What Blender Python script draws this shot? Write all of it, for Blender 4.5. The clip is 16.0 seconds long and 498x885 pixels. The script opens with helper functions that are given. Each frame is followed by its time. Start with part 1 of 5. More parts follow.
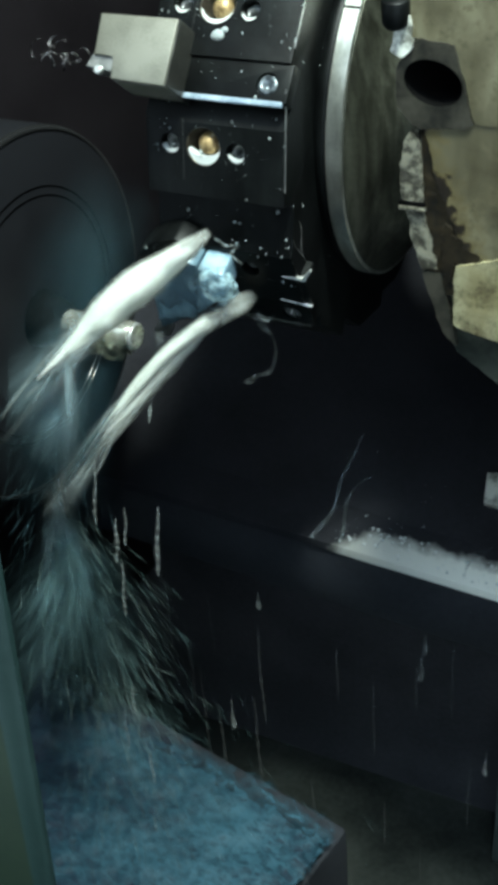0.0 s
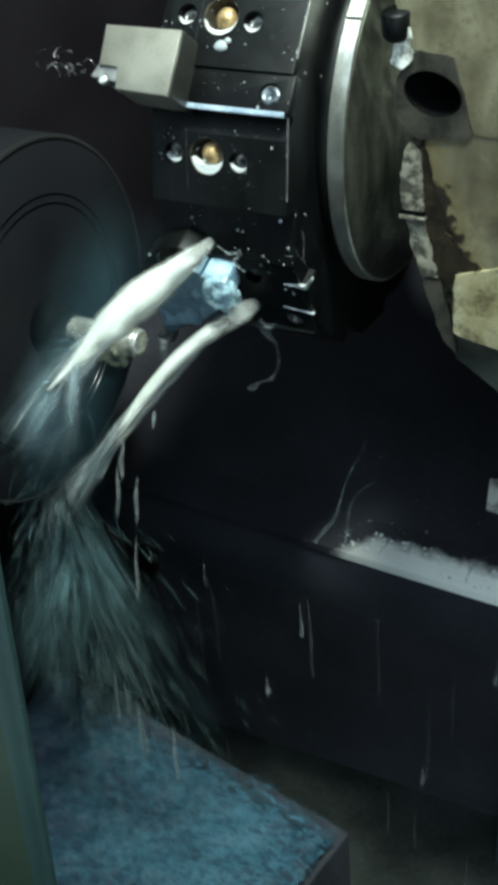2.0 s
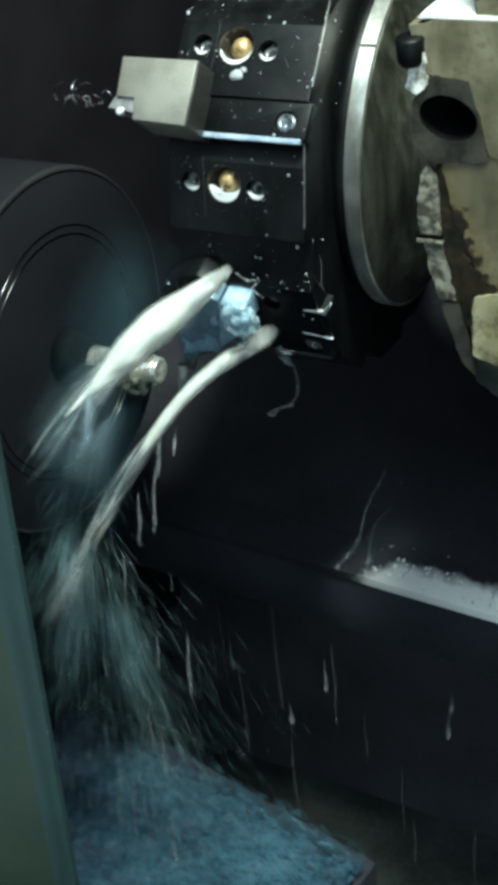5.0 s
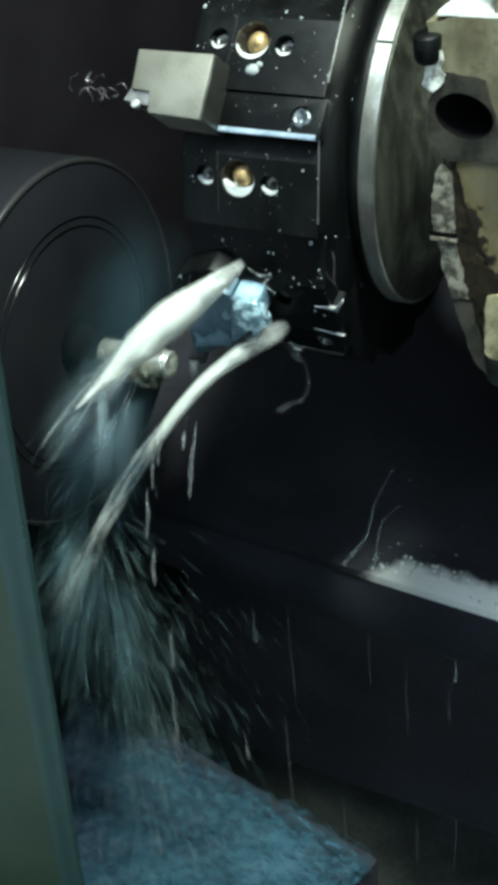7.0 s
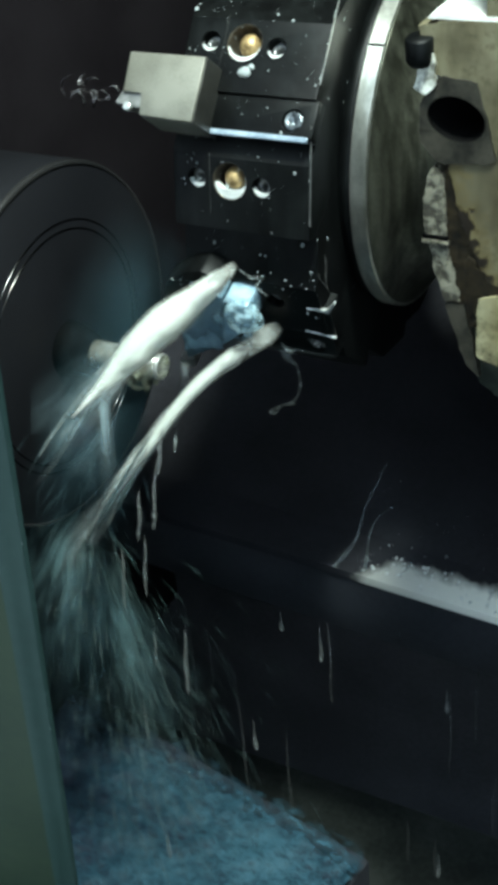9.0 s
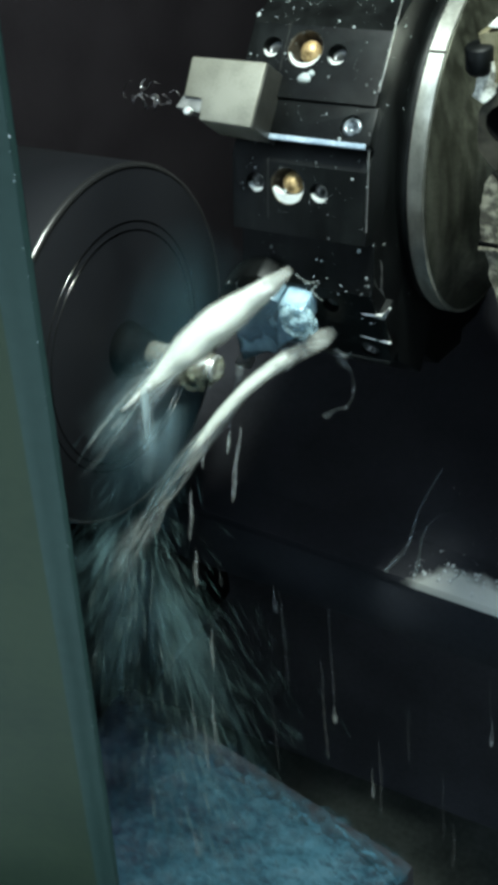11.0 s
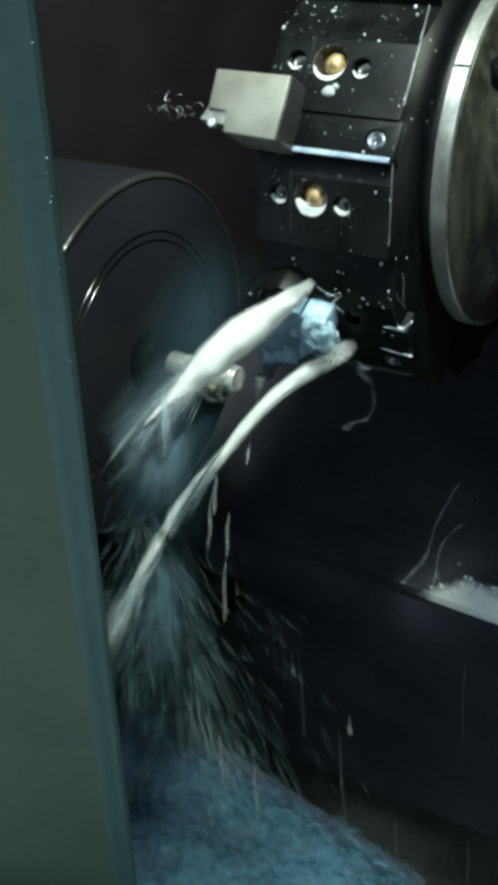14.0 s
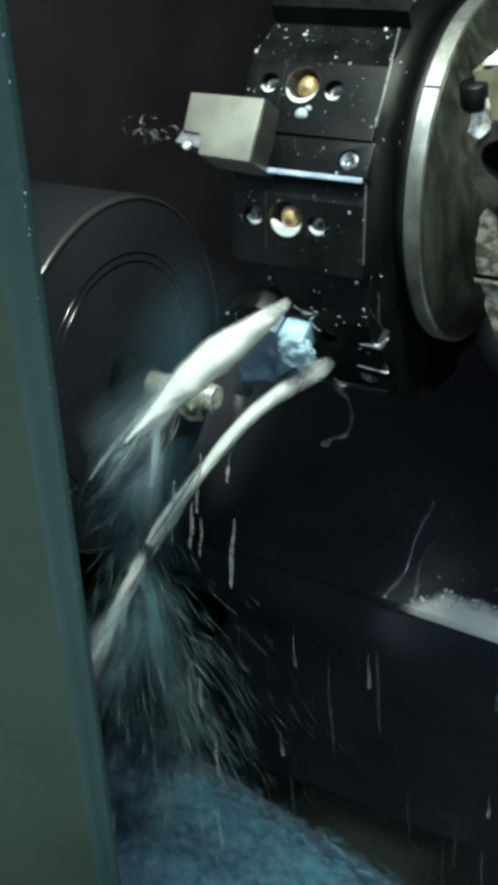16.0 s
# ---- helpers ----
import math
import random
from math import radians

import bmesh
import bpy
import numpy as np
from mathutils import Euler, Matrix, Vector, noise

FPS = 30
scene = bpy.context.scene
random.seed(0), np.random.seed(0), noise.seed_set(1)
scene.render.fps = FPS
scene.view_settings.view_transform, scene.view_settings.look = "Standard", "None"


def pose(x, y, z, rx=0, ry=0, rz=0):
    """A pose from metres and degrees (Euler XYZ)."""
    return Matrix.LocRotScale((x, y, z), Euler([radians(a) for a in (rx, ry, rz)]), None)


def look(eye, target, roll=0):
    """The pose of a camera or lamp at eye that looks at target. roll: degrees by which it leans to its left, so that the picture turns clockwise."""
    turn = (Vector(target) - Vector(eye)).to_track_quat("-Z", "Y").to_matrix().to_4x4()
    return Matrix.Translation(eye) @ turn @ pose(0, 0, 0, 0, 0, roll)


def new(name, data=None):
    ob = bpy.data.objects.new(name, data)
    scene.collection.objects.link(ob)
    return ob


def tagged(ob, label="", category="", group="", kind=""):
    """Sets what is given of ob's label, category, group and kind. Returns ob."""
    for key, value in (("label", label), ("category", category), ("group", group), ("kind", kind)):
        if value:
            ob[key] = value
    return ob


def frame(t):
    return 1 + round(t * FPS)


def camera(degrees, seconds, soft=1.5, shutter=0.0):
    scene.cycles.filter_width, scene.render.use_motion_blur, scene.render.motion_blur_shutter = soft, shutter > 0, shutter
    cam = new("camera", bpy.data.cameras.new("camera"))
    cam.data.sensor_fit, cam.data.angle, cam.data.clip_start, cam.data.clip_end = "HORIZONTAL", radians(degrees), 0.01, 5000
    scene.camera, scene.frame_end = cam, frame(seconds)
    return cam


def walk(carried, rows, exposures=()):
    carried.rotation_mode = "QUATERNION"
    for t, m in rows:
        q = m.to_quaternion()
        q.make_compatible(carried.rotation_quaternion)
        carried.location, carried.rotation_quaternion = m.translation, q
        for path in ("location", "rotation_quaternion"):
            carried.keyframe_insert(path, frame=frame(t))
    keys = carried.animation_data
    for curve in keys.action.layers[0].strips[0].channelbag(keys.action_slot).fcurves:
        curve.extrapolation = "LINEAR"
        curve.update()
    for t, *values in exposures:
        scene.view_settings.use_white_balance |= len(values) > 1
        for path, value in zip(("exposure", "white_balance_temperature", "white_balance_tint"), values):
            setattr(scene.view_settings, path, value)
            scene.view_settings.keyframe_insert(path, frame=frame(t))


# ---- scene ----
# ---- camera ----
cam = camera(24.0, 16.0, soft=5.5, shutter=0.5)
PATH = [
    (0.0, 0.2349, -0.5251, 0.2127, -36.4666, 4.0494, 25.4859), (0.5, 0.2356, -0.5261, 0.2159, -37.0775, 4.0655, 25.7343),
    (1.0, 0.2327, -0.5220, 0.2135, -36.6558, 3.8900, 26.3725), (1.5, 0.2356, -0.5240, 0.2135, -36.4128, 4.1431, 26.6100),
    (2.0, 0.2393, -0.5271, 0.2165, -36.2583, 4.1942, 25.9035), (2.5, 0.2373, -0.5276, 0.2135, -36.0316, 4.4034, 26.2065),
    (3.0, 0.2321, -0.5238, 0.2115, -35.9956, 4.9394, 27.2195), (3.5, 0.2368, -0.5271, 0.2142, -35.4190, 5.4205, 26.3072),
    (3.7, 0.2386, -0.5288, 0.2153, -35.2874, 5.2523, 25.8181), (6.0, 0.2386, -0.5280, 0.2151, -34.6610, 5.2363, 26.8889),
    (6.5, 0.2320, -0.5224, 0.2132, -36.2327, 4.8917, 27.4532), (7.0, 0.2377, -0.5284, 0.2158, -35.0163, 4.8049, 27.0201),
    (7.5, 0.2379, -0.5285, 0.2161, -35.4722, 4.6518, 26.6292), (8.0, 0.2338, -0.5270, 0.2150, -34.6285, 5.0515, 28.0620),
    (8.5, 0.2324, -0.5264, 0.2149, -34.4167, 5.0869, 27.5583), (9.0, 0.2361, -0.5291, 0.2164, -34.9960, 4.5218, 26.5017),
    (9.5, 0.2394, -0.5320, 0.2169, -34.7525, 4.9837, 28.2741), (9.7, 0.2399, -0.5301, 0.2192, -34.4242, 5.6499, 28.9588),
    (11.8, 0.2399, -0.5280, 0.2197, -34.9531, 4.8959, 29.8022), (12.0, 0.2409, -0.5272, 0.2192, -34.4024, 5.2614, 29.9170),
    (12.5, 0.2422, -0.5290, 0.2200, -35.2166, 4.7672, 29.1308), (13.0, 0.2441, -0.5317, 0.2217, -35.0357, 4.9769, 29.1540),
    (13.5, 0.2400, -0.5279, 0.2206, -34.7105, 5.1830, 29.8926), (14.0, 0.2369, -0.5292, 0.2219, -34.4051, 4.9567, 30.5467),
    (14.5, 0.2373, -0.5295, 0.2219, -34.0717, 4.8802, 30.8488), (15.0, 0.2386, -0.5326, 0.2222, -33.8033, 4.9298, 30.6526),
    (15.5, 0.2363, -0.5284, 0.2213, -33.4437, 5.2080, 30.4656), (16.0, 0.2392, -0.5315, 0.2254, -33.7575, 5.1780, 29.2411),
]
walk(cam, [(t, pose(x, y, z, 90 + pitch, roll, yaw)) for t, x, y, z, pitch, roll, yaw in PATH])

# ---- light ----
scene.view_settings.exposure = 0.0
world = bpy.data.worlds.new("workshop")
scene.world = world
world.use_nodes = True
world.node_tree.nodes["Background"].inputs[0].default_value = (0.64, 0.83, 0.97, 1)
world.node_tree.nodes["Background"].inputs[1].default_value = 2.3


def area_lamp(name, eye, target, size, watts, colour):
    data = bpy.data.lights.new(name, "AREA")
    data.shape, data.size, data.size_y = "RECTANGLE", size[0], size[1]
    data.energy, data.color = watts, colour
    ob = new(name, data)
    ob.matrix_world = look(eye, target)
    return ob


# the machine's work lamp under the roof and the bluer light of the hall through the door opening
area_lamp("work_lamp_light", (0.235, -0.28, 0.80), (0.02, -0.12, -0.10), (0.16, 0.08), 24.0, (0.86, 1.0, 0.92))
area_lamp("hall_light", (0.24, -0.72, 1.20), (0.0, -0.1, -0.15), (0.35, 0.25), 8.5, (0.57, 0.83, 1.0))


# ---- materials ----
def material(name, colour, rough=0.5, metal=0.0, spec=0.5):
    m = bpy.data.materials.new(name)
    m.use_nodes = True
    b = m.node_tree.nodes["Principled BSDF"]
    b.inputs["Base Color"].default_value = (*colour, 1)
    b.inputs["Roughness"].default_value = rough
    b.inputs["Metallic"].default_value = metal
    b.inputs["Specular IOR Level"].default_value = spec
    return m, m.node_tree, b


def mottled(name, dark, light, scale=60, rough=(0.35, 0.6), metal=0.0, bump=0.15, fine=600, spec=0.5, lo=0.35, hi=0.65):
    """A worn surface: two colours mixed by coarse stains and fine grain, with uneven gloss and relief."""
    m, nt, b = material(name, dark, rough[0], metal, spec)
    tc = nt.nodes.new("ShaderNodeTexCoord")
    n1 = nt.nodes.new("ShaderNodeTexNoise")
    n1.inputs["Scale"].default_value, n1.inputs["Detail"].default_value = scale, 6
    n2 = nt.nodes.new("ShaderNodeTexNoise")
    n2.inputs["Scale"].default_value, n2.inputs["Detail"].default_value = fine, 3
    for n in (n1, n2):
        nt.links.new(tc.outputs["Object"], n.inputs["Vector"])
    add = nt.nodes.new("ShaderNodeMath")
    add.operation = "MULTIPLY_ADD"
    nt.links.new(n2.outputs["Fac"], add.inputs[0])
    add.inputs[1].default_value = 0.35
    nt.links.new(n1.outputs["Fac"], add.inputs[2])
    ramp = nt.nodes.new("ShaderNodeMapRange")
    ramp.inputs["From Min"].default_value, ramp.inputs["From Max"].default_value = lo + 0.17, hi + 0.17
    nt.links.new(add.outputs[0], ramp.inputs["Value"])
    mix = nt.nodes.new("ShaderNodeMix")
    mix.data_type = "RGBA"
    mix.inputs["A"].default_value, mix.inputs["B"].default_value = (*dark, 1), (*light, 1)
    nt.links.new(ramp.outputs[0], mix.inputs["Factor"])
    nt.links.new(mix.outputs["Result"], b.inputs["Base Color"])
    rr = nt.nodes.new("ShaderNodeMapRange")
    rr.inputs["To Min"].default_value, rr.inputs["To Max"].default_value = rough
    nt.links.new(n1.outputs["Fac"], rr.inputs["Value"])
    nt.links.new(rr.outputs[0], b.inputs["Roughness"])
    bp = nt.nodes.new("ShaderNodeBump")
    bp.inputs["Strength"].default_value, bp.inputs["Distance"].default_value = bump, 0.0015
    nt.links.new(add.outputs[0], bp.inputs["Height"])
    nt.links.new(bp.outputs[0], b.inputs["Normal"])
    return m


def watery(name, colour, alpha, rough=0.3, glow_through=0.5, grain=0.0, fade=False):
    """Milky coolant: light scatters on it and through it; thin pieces let the background show."""
    m = bpy.data.materials.new(name)
    m.use_nodes = True
    nt = m.node_tree
    b = nt.nodes["Principled BSDF"]
    b.inputs["Base Color"].default_value = (*colour, 1)
    b.inputs["Roughness"].default_value = rough
    b.inputs["Specular IOR Level"].default_value = 0.5 if rough < 0.3 else 0.1
    tr = nt.nodes.new("ShaderNodeBsdfTranslucent")
    tr.inputs["Color"].default_value = (*colour, 1)
    mx = nt.nodes.new("ShaderNodeMixShader")
    mx.inputs[0].default_value = glow_through
    nt.links.new(b.outputs[0], mx.inputs[1])
    nt.links.new(tr.outputs[0], mx.inputs[2])
    out = nt.nodes["Material Output"]
    if alpha >= 1:
        nt.links.new(mx.outputs[0], out.inputs[0])
        return m
    tp = nt.nodes.new("ShaderNodeBsdfTransparent")
    ma = nt.nodes.new("ShaderNodeMixShader")
    ma.inputs[0].default_value = alpha
    if grain:
        tc = nt.nodes.new("ShaderNodeTexCoord")
        nz = nt.nodes.new("ShaderNodeTexNoise")
        nz.inputs["Scale"].default_value, nz.inputs["Detail"].default_value = grain, 4
        nt.links.new(tc.outputs["Object"], nz.inputs["Vector"])
        mr = nt.nodes.new("ShaderNodeMapRange")
        mr.inputs["From Min"].default_value, mr.inputs["From Max"].default_value = 0.35, 0.7
        mr.inputs["To Min"].default_value, mr.inputs["To Max"].default_value = 0.0, min(1.0, alpha * 2)
        nt.links.new(nz.outputs["Fac"], mr.inputs["Value"])
        nt.links.new(mr.outputs[0], ma.inputs[0])
    if fade:
        # thin at the ends, by the mesh's own density
        at = nt.nodes.new("ShaderNodeAttribute")
        at.attribute_name = "fill"
        mu = nt.nodes.new("ShaderNodeMath")
        mu.operation = "MULTIPLY"
        mu.inputs[1].default_value = alpha
        nt.links.new(at.outputs["Fac"], mu.inputs[0])
        nt.links.new(mu.outputs[0], ma.inputs[0])
    nt.links.new(tp.outputs[0], ma.inputs[1])
    nt.links.new(mx.outputs[0], ma.inputs[2])
    nt.links.new(ma.outputs[0], out.inputs[0])
    return m


BLACK_STEEL = mottled("black_oxide_steel", (0.0022, 0.0027, 0.0028), (0.0058, 0.0070, 0.0068), 45, (0.36, 0.58), 0.2, 0.12, 500, 0.17)
DARK_STEEL = mottled("dark_wet_steel", (0.02, 0.022, 0.022), (0.07, 0.075, 0.07), 30, (0.3, 0.55), 0.5, 0.15, 400)
GROUND_STEEL = mottled("ground_steel", (0.124, 0.122, 0.101), (0.182, 0.179, 0.150), 60, (0.4, 0.55), 0.3, 0.05, 900)
BRIGHT_STEEL = mottled("bright_turned_steel", (0.5, 0.52, 0.5), (0.75, 0.77, 0.75), 90, (0.2, 0.4), 0.7, 0.08, 700)
RING_STEEL = mottled("brushed_ring_steel", (0.66, 0.67, 0.63), (0.92, 0.93, 0.88), 70, (0.33, 0.41), 0.97, 0.08, 700)
# blue-grey that paints a reflection onto the upper wedge's lower edge
REFLECTION_EDGE = mottled("blue_grey_edge_reflection", (0.16, 0.21, 0.26), (0.30, 0.37, 0.43), 120, (0.2, 0.35), 0.1, 0.08, 700)
SHANK_STEEL = mottled("oiled_shank_steel", (0.020, 0.0205, 0.018), (0.048, 0.048, 0.041), 60, (0.35, 0.5), 0.3, 0.1, 600)
HUB_STEEL = mottled("oily_hub_steel", (0.044, 0.045, 0.038), (0.084, 0.085, 0.072), 25, (0.36, 0.46), 0.7, 0.08, 500)
SEAT_STEEL = mottled("oily_nozzle_seat_steel", (0.05, 0.043, 0.032), (0.14, 0.12, 0.09), 200, (0.25, 0.45), 0.6, 0.1, 900)
SCREW_STEEL = mottled("dark_screw_steel", (0.05, 0.052, 0.052), (0.16, 0.165, 0.165), 300, (0.2, 0.4), 0.8, 0.1, 900)
BOLT_STEEL = mottled("wet_bolt_steel", (0.03, 0.036, 0.04), (0.20, 0.23, 0.25), 260, (0.2, 0.4), 0.6, 0.15, 900)
SWARF = mottled("oily_steel_chip", (0.03, 0.03, 0.032), (0.34, 0.33, 0.34), 420, (0.15, 0.35), 0.8, 0.3, 900, lo=0.42, hi=0.6)
CARBIDE = mottled("grey_carbide", (0.12, 0.125, 0.12), (0.25, 0.25, 0.24), 200, (0.25, 0.4), 0.5, 0.05, 900)
BRASS = mottled("worn_brass", (0.16, 0.10, 0.04), (0.52, 0.37, 0.18), 220, (0.4, 0.6), 0.6, 0.06, 900)


def old_paint():
    """Beige machine paint: oily olive stains, grime and chips down to dark iron."""
    m, nt, bs = material("stained_beige_paint", (0.25, 0.23, 0.15), 0.58, 0.0, 0.3)
    tc = nt.nodes.new("ShaderNodeTexCoord")

    def nz(scale, detail, twist=0.0):
        n = nt.nodes.new("ShaderNodeTexNoise")
        n.inputs["Scale"].default_value, n.inputs["Detail"].default_value, n.inputs["Distortion"].default_value = scale, detail, twist
        nt.links.new(tc.outputs["Object"], n.inputs["Vector"])
        return n.outputs["Fac"]

    def ranged(value, lo, hi):
        r = nt.nodes.new("ShaderNodeMapRange")
        r.inputs["From Min"].default_value, r.inputs["From Max"].default_value = lo, hi
        nt.links.new(value, r.inputs["Value"])
        return r.outputs[0]

    def over(fac, a, c):
        x = nt.nodes.new("ShaderNodeMix")
        x.data_type = "RGBA"
        nt.links.new(fac, x.inputs["Factor"])
        if isinstance(a, tuple):
            x.inputs["A"].default_value = (*a, 1)
        else:
            nt.links.new(a, x.inputs["A"])
        x.inputs["B"].default_value = (*c, 1)
        return x.outputs["Result"]

    col = over(ranged(nz(38, 6, 0.6), 0.42, 0.62), (0.160, 0.146, 0.092), (0.092, 0.083, 0.050))
    col = over(ranged(nz(420, 3), 0.50, 0.75), col, (0.092, 0.082, 0.047))
    col = over(ranged(nz(19, 6, 1.3), 0.56, 0.70), col, (0.048, 0.041, 0.023))
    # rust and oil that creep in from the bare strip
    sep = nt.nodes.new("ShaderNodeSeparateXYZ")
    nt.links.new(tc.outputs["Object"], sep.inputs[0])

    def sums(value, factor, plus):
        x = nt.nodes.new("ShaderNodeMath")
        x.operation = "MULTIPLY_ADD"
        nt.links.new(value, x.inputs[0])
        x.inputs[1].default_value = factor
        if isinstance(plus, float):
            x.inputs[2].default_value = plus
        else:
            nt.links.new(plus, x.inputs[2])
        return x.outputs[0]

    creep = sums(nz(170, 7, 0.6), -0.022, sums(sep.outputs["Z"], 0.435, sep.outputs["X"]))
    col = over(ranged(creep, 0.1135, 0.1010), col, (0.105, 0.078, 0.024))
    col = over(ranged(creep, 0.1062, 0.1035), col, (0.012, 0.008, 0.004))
    chips = ranged(nz(75, 7, 0.8), 0.71, 0.735)
    col = over(chips, col, (0.02, 0.017, 0.012))
    nt.links.new(col, bs.inputs["Base Color"])
    bp = nt.nodes.new("ShaderNodeBump")
    bp.inputs["Strength"].default_value, bp.inputs["Distance"].default_value = 0.5, 0.0012
    bp.invert = True
    nt.links.new(chips, bp.inputs["Height"])
    b2 = nt.nodes.new("ShaderNodeBump")
    b2.inputs["Strength"].default_value, b2.inputs["Distance"].default_value = 0.25, 0.001
    nt.links.new(nz(160, 4), b2.inputs["Height"])
    nt.links.new(bp.outputs[0], b2.inputs["Normal"])
    nt.links.new(b2.outputs[0], bs.inputs["Normal"])
    return m


def streaky(m, scale, dark, light):
    """Runs of oil down an upright face, over the surface's own colours."""
    nt = m.node_tree
    b = nt.nodes["Principled BSDF"]
    was = b.inputs["Base Color"].links[0].from_socket
    tc = nt.nodes.new("ShaderNodeTexCoord")
    mp = nt.nodes.new("ShaderNodeMapping")
    mp.inputs["Scale"].default_value = scale
    nt.links.new(tc.outputs["Object"], mp.inputs["Vector"])
    nz = nt.nodes.new("ShaderNodeTexNoise")
    nz.inputs["Scale"].default_value, nz.inputs["Detail"].default_value, nz.inputs["Distortion"].default_value = 1.0, 6, 0.3
    nt.links.new(mp.outputs[0], nz.inputs["Vector"])
    r = nt.nodes.new("ShaderNodeValToRGB")
    r.color_ramp.elements[0].position, r.color_ramp.elements[0].color = 0.35, (*dark, 1)
    r.color_ramp.elements[1].position, r.color_ramp.elements[1].color = 0.68, (*light, 1)
    nt.links.new(nz.outputs["Fac"], r.inputs[0])
    mix = nt.nodes.new("ShaderNodeMix")
    mix.data_type, mix.blend_type = "RGBA", "MULTIPLY"
    mix.inputs["Factor"].default_value = 1.0
    nt.links.new(was, mix.inputs["A"])
    nt.links.new(r.outputs[0], mix.inputs["B"])
    nt.links.new(mix.outputs["Result"], b.inputs["Base Color"])
    return m


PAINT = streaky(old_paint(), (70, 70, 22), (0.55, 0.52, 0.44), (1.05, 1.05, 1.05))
streaky(HUB_STEEL, (260, 260, 9), (0.40, 0.41, 0.35), (1.25, 1.28, 1.15))
streaky(RING_STEEL, (260, 260, 30), (0.70, 0.70, 0.66), (1.0, 1.0, 0.97))
streaky(BLACK_STEEL, (150, 150, 22), (0.35, 0.36, 0.37), (1.0, 1.03, 1.04))
CHIPPED = mottled("chipped_primer_casting", (0.028, 0.025, 0.016), (0.175, 0.165, 0.122), 190, (0.45, 0.8), 0.0, 0.9, 1300, lo=0.44, hi=0.58)
PALE_PAINT = streaky(mottled("pale_yellow_beige_paint", (0.10, 0.088, 0.048), (0.33, 0.31, 0.19), 95, (0.4, 0.6), 0.0, 0.5, 700, lo=0.32, hi=0.56), (60, 60, 26), (0.55, 0.50, 0.40), (1.05, 1.05, 1.05))
# white of the worn bracket, and of highlights painted on the wet plate corner
WORN_AND_GLINT_WHITE = mottled("white_worn_paint_and_glint", (0.10, 0.10, 0.08), (0.66, 0.67, 0.60), 120, (0.2, 0.45), 0.0, 0.12, 900, lo=0.36, hi=0.6)
# white that paints the lamp's glare onto the boss top
LIT_TOP_WHITE = mottled("lamp_glare_top_white", (0.60, 0.60, 0.54), (0.80, 0.80, 0.74), 60, (0.1, 0.3), 0.0, 0.2, 400)
PLATE = mottled("grey_olive_casting", (0.010, 0.0095, 0.007), (0.038, 0.035, 0.026), 75, (0.5, 0.75), 0.0, 0.4, 450, 0.2)
# matt black that paints in the shade of port bore, slot and chuck nose
SHADE_BLACK = mottled("matt_black_shade", (0.0015, 0.0015, 0.0015), (0.003, 0.003, 0.003), 80, (0.8, 0.95), 0.0, 0.1, 500, 0.03)
RUST = mottled("brown_bare_casting", (0.003, 0.0024, 0.0012), (0.020, 0.014, 0.006), 130, (0.5, 0.8), 0.0, 0.6, 350, 0.2)
CASTING = mottled("wet_grey_casting", (0.016, 0.020, 0.016), (0.060, 0.066, 0.052), 50, (0.25, 0.5), 0.2, 0.4, 300)
ENCLOSURE = mottled("black_enclosure_sheet", (0.0062, 0.0050, 0.0062), (0.0098, 0.0082, 0.0098), 12, (0.6, 0.75), 0.0, 0.05, 200, 0.1)
PAN = mottled("wet_grey_pan_sheet", (0.022, 0.026, 0.024), (0.052, 0.059, 0.053), 14, (0.14, 0.34), 0.2, 0.1, 200)
COVER = mottled("wet_way_cover", (0.0160, 0.0180, 0.0225), (0.0290, 0.0315, 0.0385), 18, (0.5, 0.65), 0.0, 0.08, 260, 0.25)


